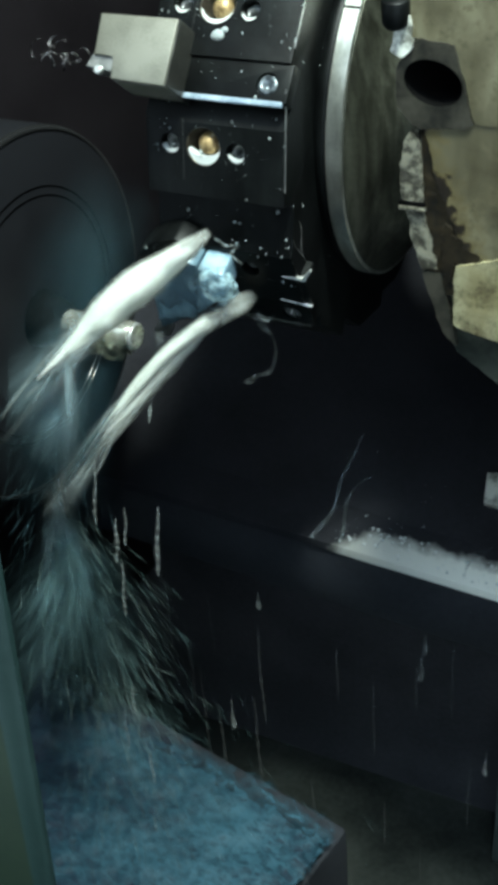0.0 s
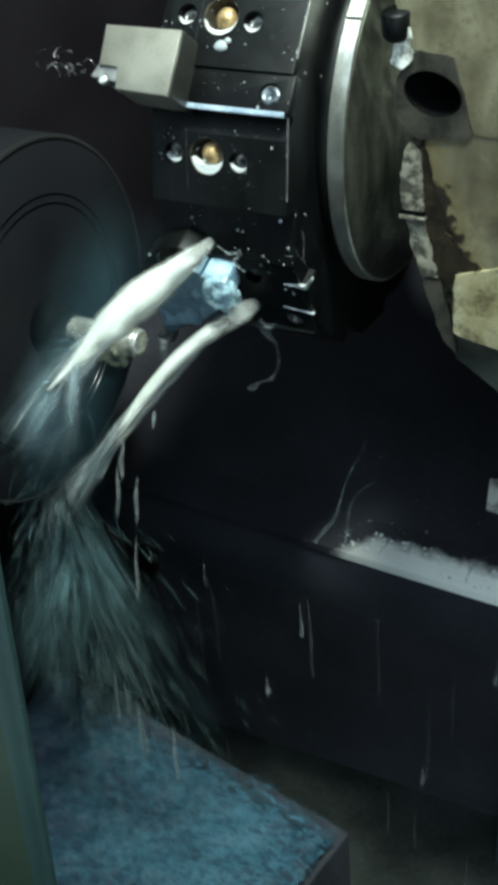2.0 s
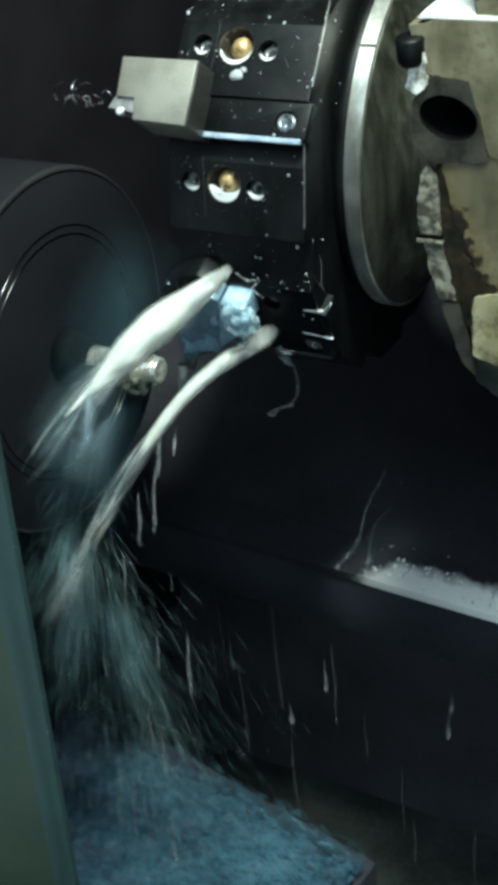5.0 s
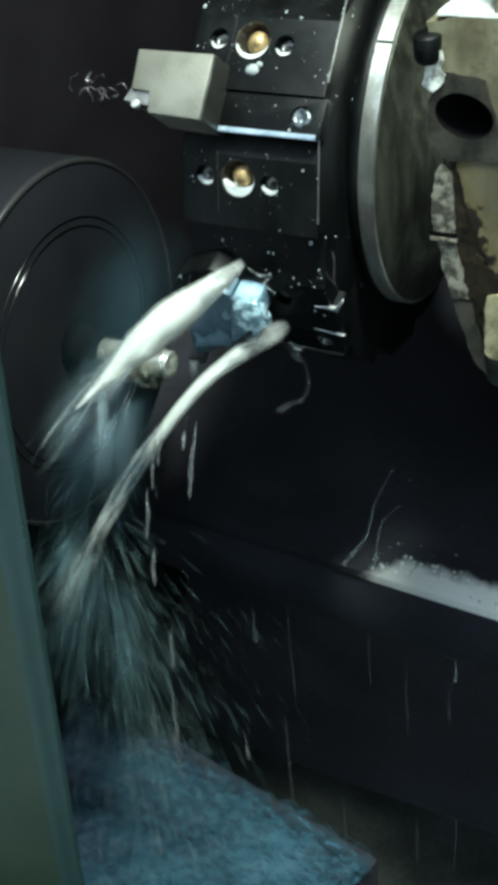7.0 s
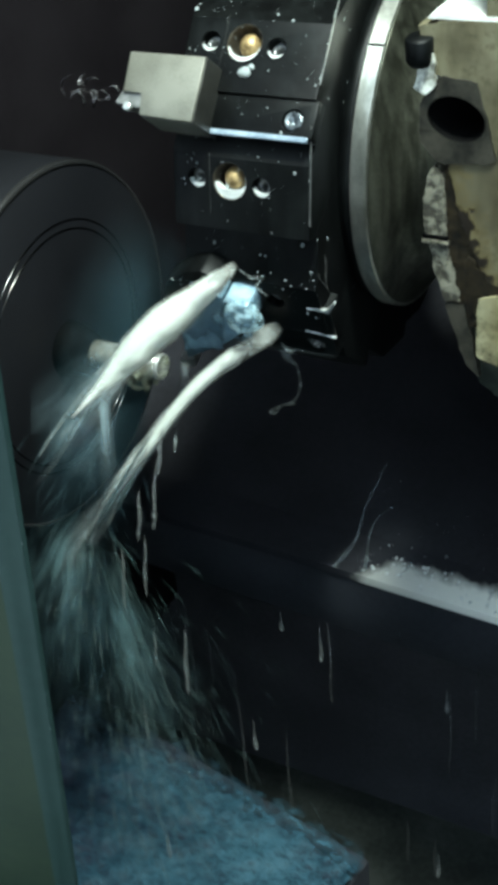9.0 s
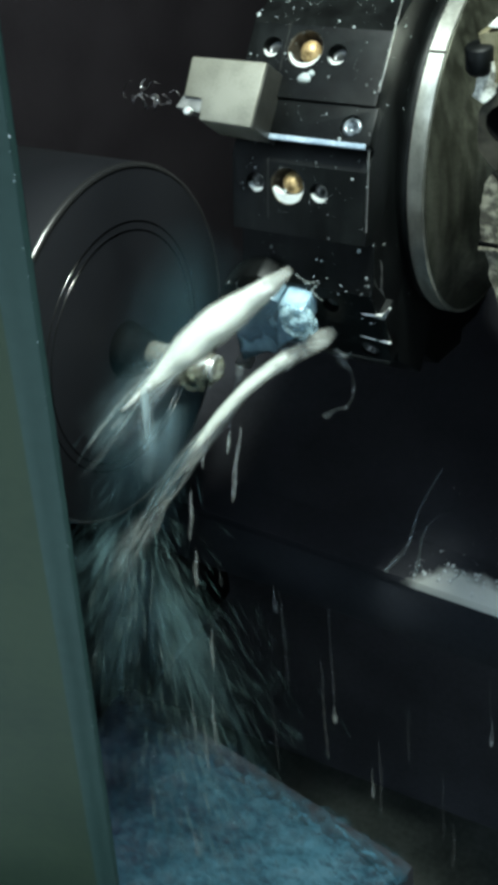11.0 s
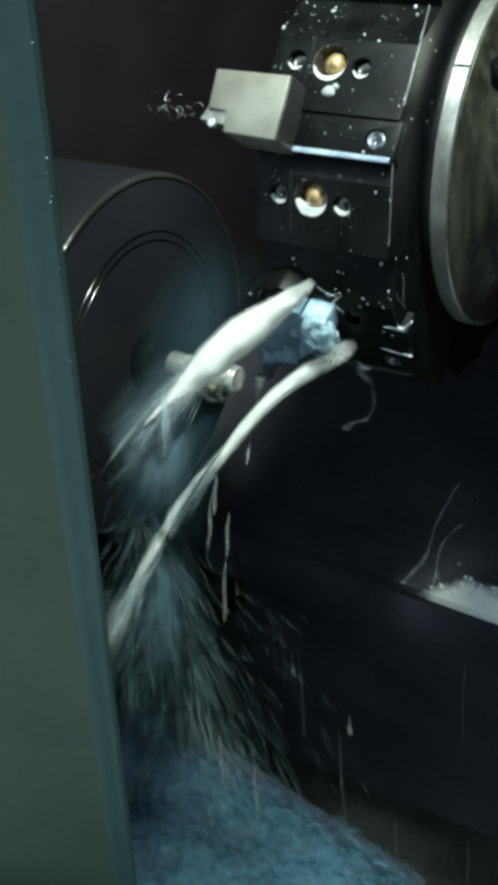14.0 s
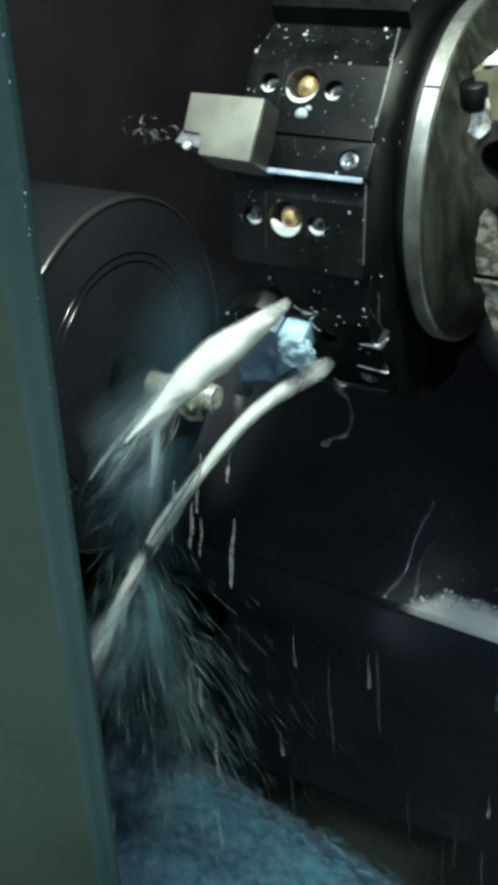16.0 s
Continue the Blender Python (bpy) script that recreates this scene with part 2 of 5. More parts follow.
def lit_edge_cover():
    """Dark cover sheet, light painted on its front edge, more towards the operator's end."""
    m = mottled("way_cover_with_painted_light", (0.0125, 0.0130, 0.0165), (0.0215, 0.0222, 0.0270), 18, (0.55, 0.68), 0.0, 0.08, 260, 0.15)
    nt = m.node_tree
    b = nt.nodes["Principled BSDF"]
    was = b.inputs["Base Color"].links[0].from_socket
    tc = nt.nodes.new("ShaderNodeTexCoord")
    sep = nt.nodes.new("ShaderNodeSeparateXYZ")
    nt.links.new(tc.outputs["Object"], sep.inputs[0])
    reach = nt.nodes.new("ShaderNodeMapRange")
    reach.inputs["From Min"].default_value, reach.inputs["From Max"].default_value = -0.012, 0.035
    reach.inputs["To Min"].default_value, reach.inputs["To Max"].default_value = -0.0420, -0.0010
    nt.links.new(sep.outputs["X"], reach.inputs["Value"])
    nz = nt.nodes.new("ShaderNodeTexNoise")
    nz.inputs["Scale"].default_value, nz.inputs["Detail"].default_value = 140, 5
    nt.links.new(tc.outputs["Object"], nz.inputs["Vector"])
    jag = nt.nodes.new("ShaderNodeMath")
    jag.operation = "MULTIPLY_ADD"
    nt.links.new(nz.outputs["Fac"], jag.inputs[0])
    jag.inputs[1].default_value = 0.012
    nt.links.new(sep.outputs["Y"], jag.inputs[2])
    gap = nt.nodes.new("ShaderNodeMath")
    gap.operation = "SUBTRACT"
    nt.links.new(reach.outputs[0], gap.inputs[0])
    nt.links.new(jag.outputs[0], gap.inputs[1])
    fac = nt.nodes.new("ShaderNodeMapRange")
    fac.inputs["From Min"].default_value, fac.inputs["From Max"].default_value = -0.0045, 0.0045
    nt.links.new(gap.outputs[0], fac.inputs["Value"])
    mix = nt.nodes.new("ShaderNodeMix")
    mix.data_type = "RGBA"
    # the painted light is weaker at its far end
    paled = nt.nodes.new("ShaderNodeMapRange")
    paled.inputs["From Min"].default_value, paled.inputs["From Max"].default_value = -0.005, 0.110
    paled.inputs["To Min"].default_value, paled.inputs["To Max"].default_value = 0.32, 1.0
    nt.links.new(sep.outputs["X"], paled.inputs["Value"])
    # share of the pale light colour over the dark sheet
    bare = nt.nodes.new("ShaderNodeMath")
    bare.operation = "MULTIPLY"
    nt.links.new(fac.outputs[0], bare.inputs[0])
    nt.links.new(paled.outputs[0], bare.inputs[1])
    nt.links.new(bare.outputs[0], mix.inputs["Factor"])
    nt.links.new(was, mix.inputs["A"])
    mix.inputs["B"].default_value = (0.80, 0.81, 0.74, 1)
    nt.links.new(mix.outputs["Result"], b.inputs["Base Color"])
    return m


LIT_EDGE_COVER = lit_edge_cover()
PARTITION = mottled("wet_grey_green_sheet", (0.070, 0.092, 0.092), (0.120, 0.150, 0.150), 20, (0.3, 0.5), 0.0, 0.1, 300)
APRON = mottled("dark_wet_apron_sheet", (0.046, 0.049, 0.058), (0.082, 0.086, 0.100), 10, (0.5, 0.7), 0.0, 0.08, 240, 0.15)
DOOR_PAINT = mottled("dark_green_door_paint", (0.012, 0.028, 0.023), (0.019, 0.039, 0.033), 9, (0.45, 0.6), 0.0, 0.1, 300, 0.15)
DOOR_SIDE = mottled("olive_door_paint", (0.011, 0.021, 0.012), (0.019, 0.031, 0.017), 14, (0.5, 0.65), 0.0, 0.1, 300, 0.15)
CHUCK_STEEL = mottled("dark_chuck_steel", (0.0050, 0.0054, 0.0068), (0.0080, 0.0085, 0.0104), 9, (0.5, 0.65), 0.0, 0.02, 300, 0.15)
RIM_STEEL = mottled("chuck_rim_steel", (0.05, 0.052, 0.055), (0.10, 0.10, 0.10), 14, (0.2, 0.32), 0.8, 0.02, 300)
GROOVE_STEEL = mottled("polished_groove_steel", (0.035, 0.035, 0.034), (0.06, 0.059, 0.057), 14, (0.12, 0.2), 1.0, 0.02, 300)
BAR_STEEL = mottled("turned_bar_steel", (0.36, 0.36, 0.30), (0.66, 0.66, 0.58), 150, (0.15, 0.35), 0.75, 0.1, 900)
# white of the coolant drops, and of the light painted in turret recesses
DROP_AND_CRESCENT_WHITE = watery("milky_drops_and_lit_crescents", (0.74, 0.77, 0.75), 0.85, 0.15, 0.2)
JET = watery("milky_coolant", (0.83, 0.84, 0.79), 1.0, 0.85, 0.25)
milk = JET.node_tree.nodes["Principled BSDF"]
milk.inputs["Subsurface Weight"].default_value = 1.0
milk.inputs["Subsurface Radius"].default_value = (1.0, 1.0, 1.0)
milk.inputs["Subsurface Scale"].default_value = 0.006


def streaked(m):
    """Fine relief and tone along the stream on the milky core."""
    nt = m.node_tree
    b = nt.nodes["Principled BSDF"]
    uv = nt.nodes.new("ShaderNodeUVMap")
    mp = nt.nodes.new("ShaderNodeMapping")
    mp.inputs["Scale"].default_value = (14, 5, 1)
    nt.links.new(uv.outputs[0], mp.inputs["Vector"])
    nz = nt.nodes.new("ShaderNodeTexNoise")
    nz.inputs["Scale"].default_value, nz.inputs["Detail"].default_value, nz.inputs["Distortion"].default_value = 1.0, 5, 0.5
    nt.links.new(mp.outputs[0], nz.inputs["Vector"])
    ramp = nt.nodes.new("ShaderNodeValToRGB")
    ramp.color_ramp.elements[0].position, ramp.color_ramp.elements[0].color = 0.3, (0.71, 0.74, 0.70, 1)
    ramp.color_ramp.elements[1].position, ramp.color_ramp.elements[1].color = 0.6, (0.76, 0.79, 0.75, 1)
    nt.links.new(nz.outputs["Fac"], ramp.inputs[0])
    nt.links.new(ramp.outputs[0], b.inputs["Base Color"])
    bp = nt.nodes.new("ShaderNodeBump")
    bp.inputs["Strength"].default_value, bp.inputs["Distance"].default_value = 0.25, 0.0006
    nt.links.new(nz.outputs["Fac"], bp.inputs["Height"])
    nt.links.new(bp.outputs[0], b.inputs["Normal"])


streaked(JET)
JET_THIN = watery("thin_milky_coolant", (0.80, 0.87, 0.84), 0.13, 0.7, 0.5)
SPRAY = watery("coolant_spray", (0.36, 0.58, 0.58), 0.22, 0.6, 0.5, 0.0, True)
THREAD = watery("fine_coolant_thread", (0.46, 0.66, 0.70), 0.07, 0.6, 0.5)
SPRAY_PALE = watery("pale_coolant_spray", (0.50, 0.66, 0.64), 0.26, 0.6, 0.5, 0.0, True)
MIST = watery("blue_coolant_mist", (0.35, 0.62, 0.72), 0.10, 0.5, 0.5, 0.0, True)
GOB = watery("falling_coolant_gob", (0.70, 0.75, 0.74), 0.24, 0.4, 0.4)
DRIP = watery("falling_coolant", (0.60, 0.63, 0.62), 0.075, 0.3, 0.4)
FILM = watery("coolant_rivulet", (0.50, 0.60, 0.62), 0.15, 0.15, 0.3, 220)
BEAD = watery("coolant_bead", (0.70, 0.78, 0.78), 0.52, 0.08, 0.3)
SPLASH = watery("clear_coolant_splash", (0.50, 0.57, 0.57), 0.15, 0.12, 0.3, 500)
CURL_WATER = watery("ragged_coolant_curl", (0.46, 0.52, 0.52), 0.07, 0.3, 0.3, 420)
WASH = watery("olive_coolant_wash", (0.30, 0.32, 0.24), 0.34, 0.12, 0.4, 130)
LUMP = watery("heaped_pale_coolant", (0.50, 0.70, 0.76), 0.80, 0.12, 0.35, 240)
GLAZE = watery("coolant_glaze", (0.38, 0.60, 0.72), 0.45, 0.08, 0.4, 45)


def flowing(name, colour, alpha, across, along, lo=0.42, hi=0.7, glow_through=0.5, rough=0.4, clumps=0.3):
    """Coolant torn into threads along its way: threads by the UV map, thickness by the mesh's own density."""
    m = bpy.data.materials.new(name)
    m.use_nodes = True
    nt = m.node_tree
    b = nt.nodes["Principled BSDF"]
    b.inputs["Base Color"].default_value = (*colour, 1)
    b.inputs["Roughness"].default_value = rough
    b.inputs["Specular IOR Level"].default_value = 0.5 if rough < 0.3 else 0.1
    tr = nt.nodes.new("ShaderNodeBsdfTranslucent")
    tr.inputs["Color"].default_value = (*colour, 1)
    mx = nt.nodes.new("ShaderNodeMixShader")
    mx.inputs[0].default_value = glow_through
    nt.links.new(b.outputs[0], mx.inputs[1])
    nt.links.new(tr.outputs[0], mx.inputs[2])
    uv = nt.nodes.new("ShaderNodeUVMap")
    mp = nt.nodes.new("ShaderNodeMapping")
    mp.inputs["Scale"].default_value = (across, along, 1)
    nt.links.new(uv.outputs[0], mp.inputs["Vector"])
    nz = nt.nodes.new("ShaderNodeTexNoise")
    nz.inputs["Scale"].default_value, nz.inputs["Detail"].default_value, nz.inputs["Distortion"].default_value = 1.0, 5, 0.9
    nt.links.new(mp.outputs[0], nz.inputs["Vector"])
    mr = nt.nodes.new("ShaderNodeMapRange")
    mr.inputs["From Min"].default_value, mr.inputs["From Max"].default_value = lo, hi
    nt.links.new(nz.outputs["Fac"], mr.inputs["Value"])
    at = nt.nodes.new("ShaderNodeAttribute")
    at.attribute_name = "fill"
    # where the water is thick the threads close up
    thick = nt.nodes.new("ShaderNodeMath")
    thick.operation = "MULTIPLY_ADD"
    nt.links.new(mr.outputs[0], thick.inputs[0])
    nt.links.new(at.outputs["Fac"], thick.inputs[1])
    sq = nt.nodes.new("ShaderNodeMath")
    sq.operation = "POWER"
    nt.links.new(at.outputs["Fac"], sq.inputs[0])
    sq.inputs[1].default_value = 3.0
    nt.links.new(sq.outputs[0], thick.inputs[2])
    mul = nt.nodes.new("ShaderNodeMath")
    mul.operation, mul.use_clamp = "MULTIPLY", True
    nt.links.new(thick.outputs[0], mul.inputs[0])
    mul.inputs[1].default_value = alpha
    # the water comes in clumps
    mq = nt.nodes.new("ShaderNodeMapping")
    mq.inputs["Scale"].default_value = (across * 0.12, along * 1.6, 1)
    nt.links.new(uv.outputs[0], mq.inputs["Vector"])
    nc = nt.nodes.new("ShaderNodeTexNoise")
    nc.inputs["Scale"].default_value, nc.inputs["Detail"].default_value, nc.inputs["Distortion"].default_value = 1.0, 4, 0.6
    nt.links.new(mq.outputs[0], nc.inputs["Vector"])
    mc = nt.nodes.new("ShaderNodeMapRange")
    mc.inputs["From Min"].default_value, mc.inputs["From Max"].default_value = 0.36, 0.62
    mc.inputs["To Min"].default_value, mc.inputs["To Max"].default_value = 1.0 - clumps, 1.0
    nt.links.new(nc.outputs["Fac"], mc.inputs["Value"])
    cl = nt.nodes.new("ShaderNodeMath")
    cl.operation = "MULTIPLY"
    nt.links.new(mul.outputs[0], cl.inputs[0])
    nt.links.new(mc.outputs[0], cl.inputs[1])
    tp = nt.nodes.new("ShaderNodeBsdfTransparent")
    ma = nt.nodes.new("ShaderNodeMixShader")
    nt.links.new(cl.outputs[0], ma.inputs[0])
    nt.links.new(tp.outputs[0], ma.inputs[1])
    nt.links.new(mx.outputs[0], ma.inputs[2])
    nt.links.new(ma.outputs[0], nt.nodes["Material Output"].inputs[0])
    return m


JET_FLOW = flowing("torn_milky_coolant", (0.80, 0.83, 0.78), 0.9, 30, 1.2, 0.24, 0.74, 0.4, 0.8)
FAN = flowing("spray_fan_coolant", (0.31, 0.55, 0.59), 0.36, 95, 2.6, 0.46, 0.72, clumps=0.9)
HAZE_BLUE = flowing("fine_coolant_haze", (0.26, 0.54, 0.66), 0.27, 2.5, 1.0, 0.1, 0.9)
FEATHER = flowing("feathered_jet_end", (0.76, 0.86, 0.86), 0.80, 9, 1.3, 0.26, 0.78)
VEIL = flowing("pale_blue_veil_coolant", (0.52, 0.75, 0.84), 0.8, 12, 1.2, 0.22, 0.78, clumps=0.4)
FAN_BLUE = flowing("blue_spray_coolant", (0.28, 0.50, 0.56), 0.34, 64, 1.6, 0.40, 0.76, clumps=0.9)
BEAM_WATER = flowing("pale_falling_beam_coolant", (0.66, 0.84, 0.88), 0.8, 6, 1.2, 0.2, 0.7)
JET_SLUG = flowing("breaking_milky_coolant", (0.78, 0.81, 0.76), 1.0, 16, 2.2, 0.30, 0.60, 0.3, 0.8)


def foam_material():
    m, nt, b = material("blue_coolant_foam", (0.1, 0.25, 0.33), 0.6, 0.0, 0.15)
    tc = nt.nodes.new("ShaderNodeTexCoord")
    mp = nt.nodes.new("ShaderNodeMapping")
    mp.inputs["Rotation"].default_value = (0, 0, 0.5)
    mp.inputs["Scale"].default_value = (1.0, 1.9, 1.0)
    nt.links.new(tc.outputs["Object"], mp.inputs["Vector"])
    n1 = nt.nodes.new("ShaderNodeTexNoise")
    n1.inputs["Scale"].default_value, n1.inputs["Detail"].default_value, n1.inputs["Distortion"].default_value = 95, 6, 0.5
    n2 = nt.nodes.new("ShaderNodeTexNoise")
    n2.inputs["Scale"].default_value, n2.inputs["Detail"].default_value = 14, 3
    for n in (n1, n2):
        nt.links.new(mp.outputs[0], n.inputs["Vector"])
    warp = nt.nodes.new("ShaderNodeMix")
    warp.data_type = "RGBA"
    warp.blend_type = "ADD"
    warp.inputs["Factor"].default_value = 0.016
    nt.links.new(mp.outputs[0], warp.inputs["A"])
    nt.links.new(n1.outputs["Color"], warp.inputs["B"])

    def maths(kind, a, b, c=None):
        x = nt.nodes.new("ShaderNodeMath")
        x.operation = kind
        for i, v in enumerate((a, b, c)):
            if v is None:
                continue
            if isinstance(v, float):
                x.inputs[i].default_value = v
            else:
                nt.links.new(v, x.inputs[i])
        return x.outputs[0]

    # a lace of bubbles in two sizes
    lace = None
    for scale, weight in ((85.0, 0.55), (210.0, 0.45)):
        cells = nt.nodes.new("ShaderNodeTexVoronoi")
        cells.feature = "DISTANCE_TO_EDGE"
        cells.inputs["Scale"].default_value = scale
        nt.links.new(warp.outputs["Result"], cells.inputs["Vector"])
        line = nt.nodes.new("ShaderNodeMapRange")
        line.inputs["From Min"].default_value, line.inputs["From Max"].default_value = 0.0, 0.22
        line.inputs["To Min"].default_value, line.inputs["To Max"].default_value = weight, 0.0
        nt.links.new(cells.outputs["Distance"], line.inputs["Value"])
        lace = line.outputs[0] if lace is None else maths("ADD", lace, line.outputs[0])
    at = nt.nodes.new("ShaderNodeAttribute")
    at.attribute_name = "fill"
    body = maths("MULTIPLY_ADD", maths("SUBTRACT", n1.outputs["Fac"], 0.5), 0.95, 0.30)
    body = maths("MULTIPLY_ADD", maths("SUBTRACT", n2.outputs["Fac"], 0.5), 1.5, body)
    body = maths("MULTIPLY_ADD", lace, 0.42, body)
    # fill also carries the painted shade into the foam's colour
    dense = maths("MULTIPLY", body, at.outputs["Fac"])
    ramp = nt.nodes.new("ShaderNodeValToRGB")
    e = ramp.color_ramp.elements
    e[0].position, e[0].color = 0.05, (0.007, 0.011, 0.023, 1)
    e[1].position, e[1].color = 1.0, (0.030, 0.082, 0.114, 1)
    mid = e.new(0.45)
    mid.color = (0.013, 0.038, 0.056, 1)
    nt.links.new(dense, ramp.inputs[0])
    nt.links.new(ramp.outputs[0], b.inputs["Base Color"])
    bp = nt.nodes.new("ShaderNodeBump")
    bp.inputs["Strength"].default_value, bp.inputs["Distance"].default_value = 0.22, 0.003
    nt.links.new(body, bp.inputs["Height"])
    nt.links.new(bp.outputs[0], b.inputs["Normal"])
    # the foam thins out along its rim
    thin = nt.nodes.new("ShaderNodeAttribute")
    thin.attribute_name = "rim"
    cover = nt.nodes.new("ShaderNodeMapRange")
    cover.inputs["From Min"].default_value, cover.inputs["From Max"].default_value = 0.25, 0.75
    nt.links.new(maths("MULTIPLY_ADD", maths("SUBTRACT", n1.outputs["Fac"], 0.5), 1.2, thin.outputs["Fac"]), cover.inputs["Value"])
    tp = nt.nodes.new("ShaderNodeBsdfTransparent")
    ma = nt.nodes.new("ShaderNodeMixShader")
    nt.links.new(cover.outputs[0], ma.inputs[0])
    nt.links.new(tp.outputs[0], ma.inputs[1])
    nt.links.new(b.outputs[0], ma.inputs[2])
    nt.links.new(ma.outputs[0], nt.nodes["Material Output"].inputs[0])
    return m


# wet tool steel with the bluish light on it put into its colour
BLUE_LIT_TOOL = mottled("blue_lit_wet_tool_steel", (0.15, 0.26, 0.33), (0.34, 0.48, 0.56), 60, (0.08, 0.25), 0.1, 0.35, 140)
BLUE_LIT_HEAD = mottled("blue_lit_wet_head_steel", (0.085, 0.145, 0.185), (0.15, 0.235, 0.29), 40, (0.12, 0.3), 0.2, 0.08, 260)
FOAM = foam_material()


# ---- mesh helpers ----
def finish(name, bm, mat, smooth=False):
    bmesh.ops.recalc_face_normals(bm, faces=bm.faces)
    me = bpy.data.meshes.new(name)
    bm.to_mesh(me)
    bm.free()
    for m in (mat if isinstance(mat, (list, tuple)) else [mat]):
        me.materials.append(m)
    me.shade_smooth()
    if not smooth:
        me.set_sharp_from_angle(angle=radians(38))
    return me


def part(name, bm, mat, parent=None, label="", smooth=False, at=None):
    ob = new(name, finish(name, bm, mat, smooth))
    if parent is not None:
        ob.parent = parent
    if at is not None:
        ob.matrix_basis = at
    if label:
        ob["label"] = label
    return ob


def thing(name, at, label, category, group="", kind=""):
    ob = new(name)
    ob.empty_display_size = 0.02
    ob.matrix_basis = at
    return tagged(ob, label, category, group, kind)


def box(x0, x1, y0, y1, z0, z1, bevel=0.0, seg=2):
    bm = bmesh.new()
    bmesh.ops.create_cube(bm, size=1, matrix=Matrix.LocRotScale(((x0 + x1) / 2, (y0 + y1) / 2, (z0 + z1) / 2), None, (x1 - x0, y1 - y0, z1 - z0)))
    if bevel:
        bmesh.ops.bevel(bm, geom=bm.edges[:], offset=bevel, segments=seg, profile=0.5, affect="EDGES")
    return bm


def prism(points, z0, z1, bevel=0.0, seg=2):
    """An outline in x and y, drawn out from z0 to z1."""
    bm = bmesh.new()
    low = [bm.verts.new((x, y, z0)) for x, y in points]
    high = [bm.verts.new((x, y, z1)) for x, y in points]
    n = len(points)
    bm.faces.new(low[::-1])
    bm.faces.new(high)
    for i in range(n):
        bm.faces.new((low[i], low[(i + 1) % n], high[(i + 1) % n], high[i]))
    if bevel:
        bmesh.ops.bevel(bm, geom=bm.edges[:], offset=bevel, segments=seg, profile=0.5, affect="EDGES")
    return bm


def turned(profile, n=64, a0=0.0, a1=360.0):
    """A body of revolution about its x axis, from (x, radius) pairs."""
    bm = bmesh.new()
    full = abs(a1 - a0) >= 360
    rings = []
    for k in range(n if full else n + 1):
        a = radians(a0 + (a1 - a0) * k / n)
        rings.append([bm.verts.new((x, r * math.cos(a), r * math.sin(a))) for x, r in profile])
    for k in range(n):
        r0, r1 = rings[k], rings[(k + 1) % len(rings)]
        for i in range(len(profile) - 1):
            if profile[i][1] < 1e-6 and profile[i + 1][1] < 1e-6:
                continue
            bm.faces.new((r0[i], r0[i + 1], r1[i + 1], r1[i]))
    bmesh.ops.remove_doubles(bm, verts=bm.verts[:], dist=1e-6)
    return bm


def upright(profile, n=32):
    """A body of revolution about its z axis, from (z, radius) pairs."""
    bm = turned(profile, n)
    bmesh.ops.rotate(bm, verts=bm.verts[:], matrix=Matrix.Rotation(radians(-90), 3, "Y"))
    return bm


def tube(points, radii, n=10, rough=0.0, freq=120.0, seed=0.0, flat=1.0, bm=None):
    """A closed strand through points with a radius at each; rough shakes its skin."""
    bm = bm or bmesh.new()
    pts = [Vector(p) for p in points]
    rings = []
    side = Vector((0.31, 0.2, 0.93))
    for i, p in enumerate(pts):
        d = (pts[min(i + 1, len(pts) - 1)] - pts[max(i - 1, 0)]).normalized()
        u = side.cross(d).normalized()
        v = d.cross(u)
        ring = []
        for k in range(n):
            a = 2 * math.pi * k / n
            r = radii[i]
            if rough:
                q = Vector((math.cos(a) * 1.6 + seed, math.sin(a) * 1.6, i * freq + seed))
                r *= 1 + (rough * noise.noise(q) + rough * 0.6 * noise.noise(q * 2.6)) * (0.35 + 1.9 * (i / len(pts)) ** 2)
            ring.append(bm.verts.new(p + u * (r * math.cos(a)) + v * (r * flat * math.sin(a))))
        rings.append(ring)
    for a, b in zip(rings, rings[1:]):
        for k in range(n):
            bm.faces.new((a[k], a[(k + 1) % n], b[(k + 1) % n], b[k]))
    bm.faces.new(rings[0][::-1])
    bm.faces.new(rings[-1])
    return bm


def spline(points, count):
    """Points along a smooth curve through the given ones."""
    p = [Vector(q) for q in points]
    p = [p[0] * 2 - p[1]] + p + [p[-1] * 2 - p[-2]]
    out = []
    for k in range(count):
        s = (len(p) - 3) * k / (count - 1)
        i = min(int(s), len(p) - 4)
        t = s - i
        a, b, c, d = p[i:i + 4]
        out.append(0.5 * (2 * b + (c - a) * t + (2 * a - 5 * b + 4 * c - d) * t * t + (3 * b - a - 3 * c + d) * t ** 3))
    return out


def blend(values, count):
    """Numbers interpolated evenly to count."""
    n = len(values) - 1
    return [values[min(int(n * k / (count - 1)), n - 1)] * (1 - (n * k / (count - 1) - min(int(n * k / (count - 1)), n - 1)))
            + values[min(int(n * k / (count - 1)), n - 1) + 1] * (n * k / (count - 1) - min(int(n * k / (count - 1)), n - 1))
            for k in range(count)]


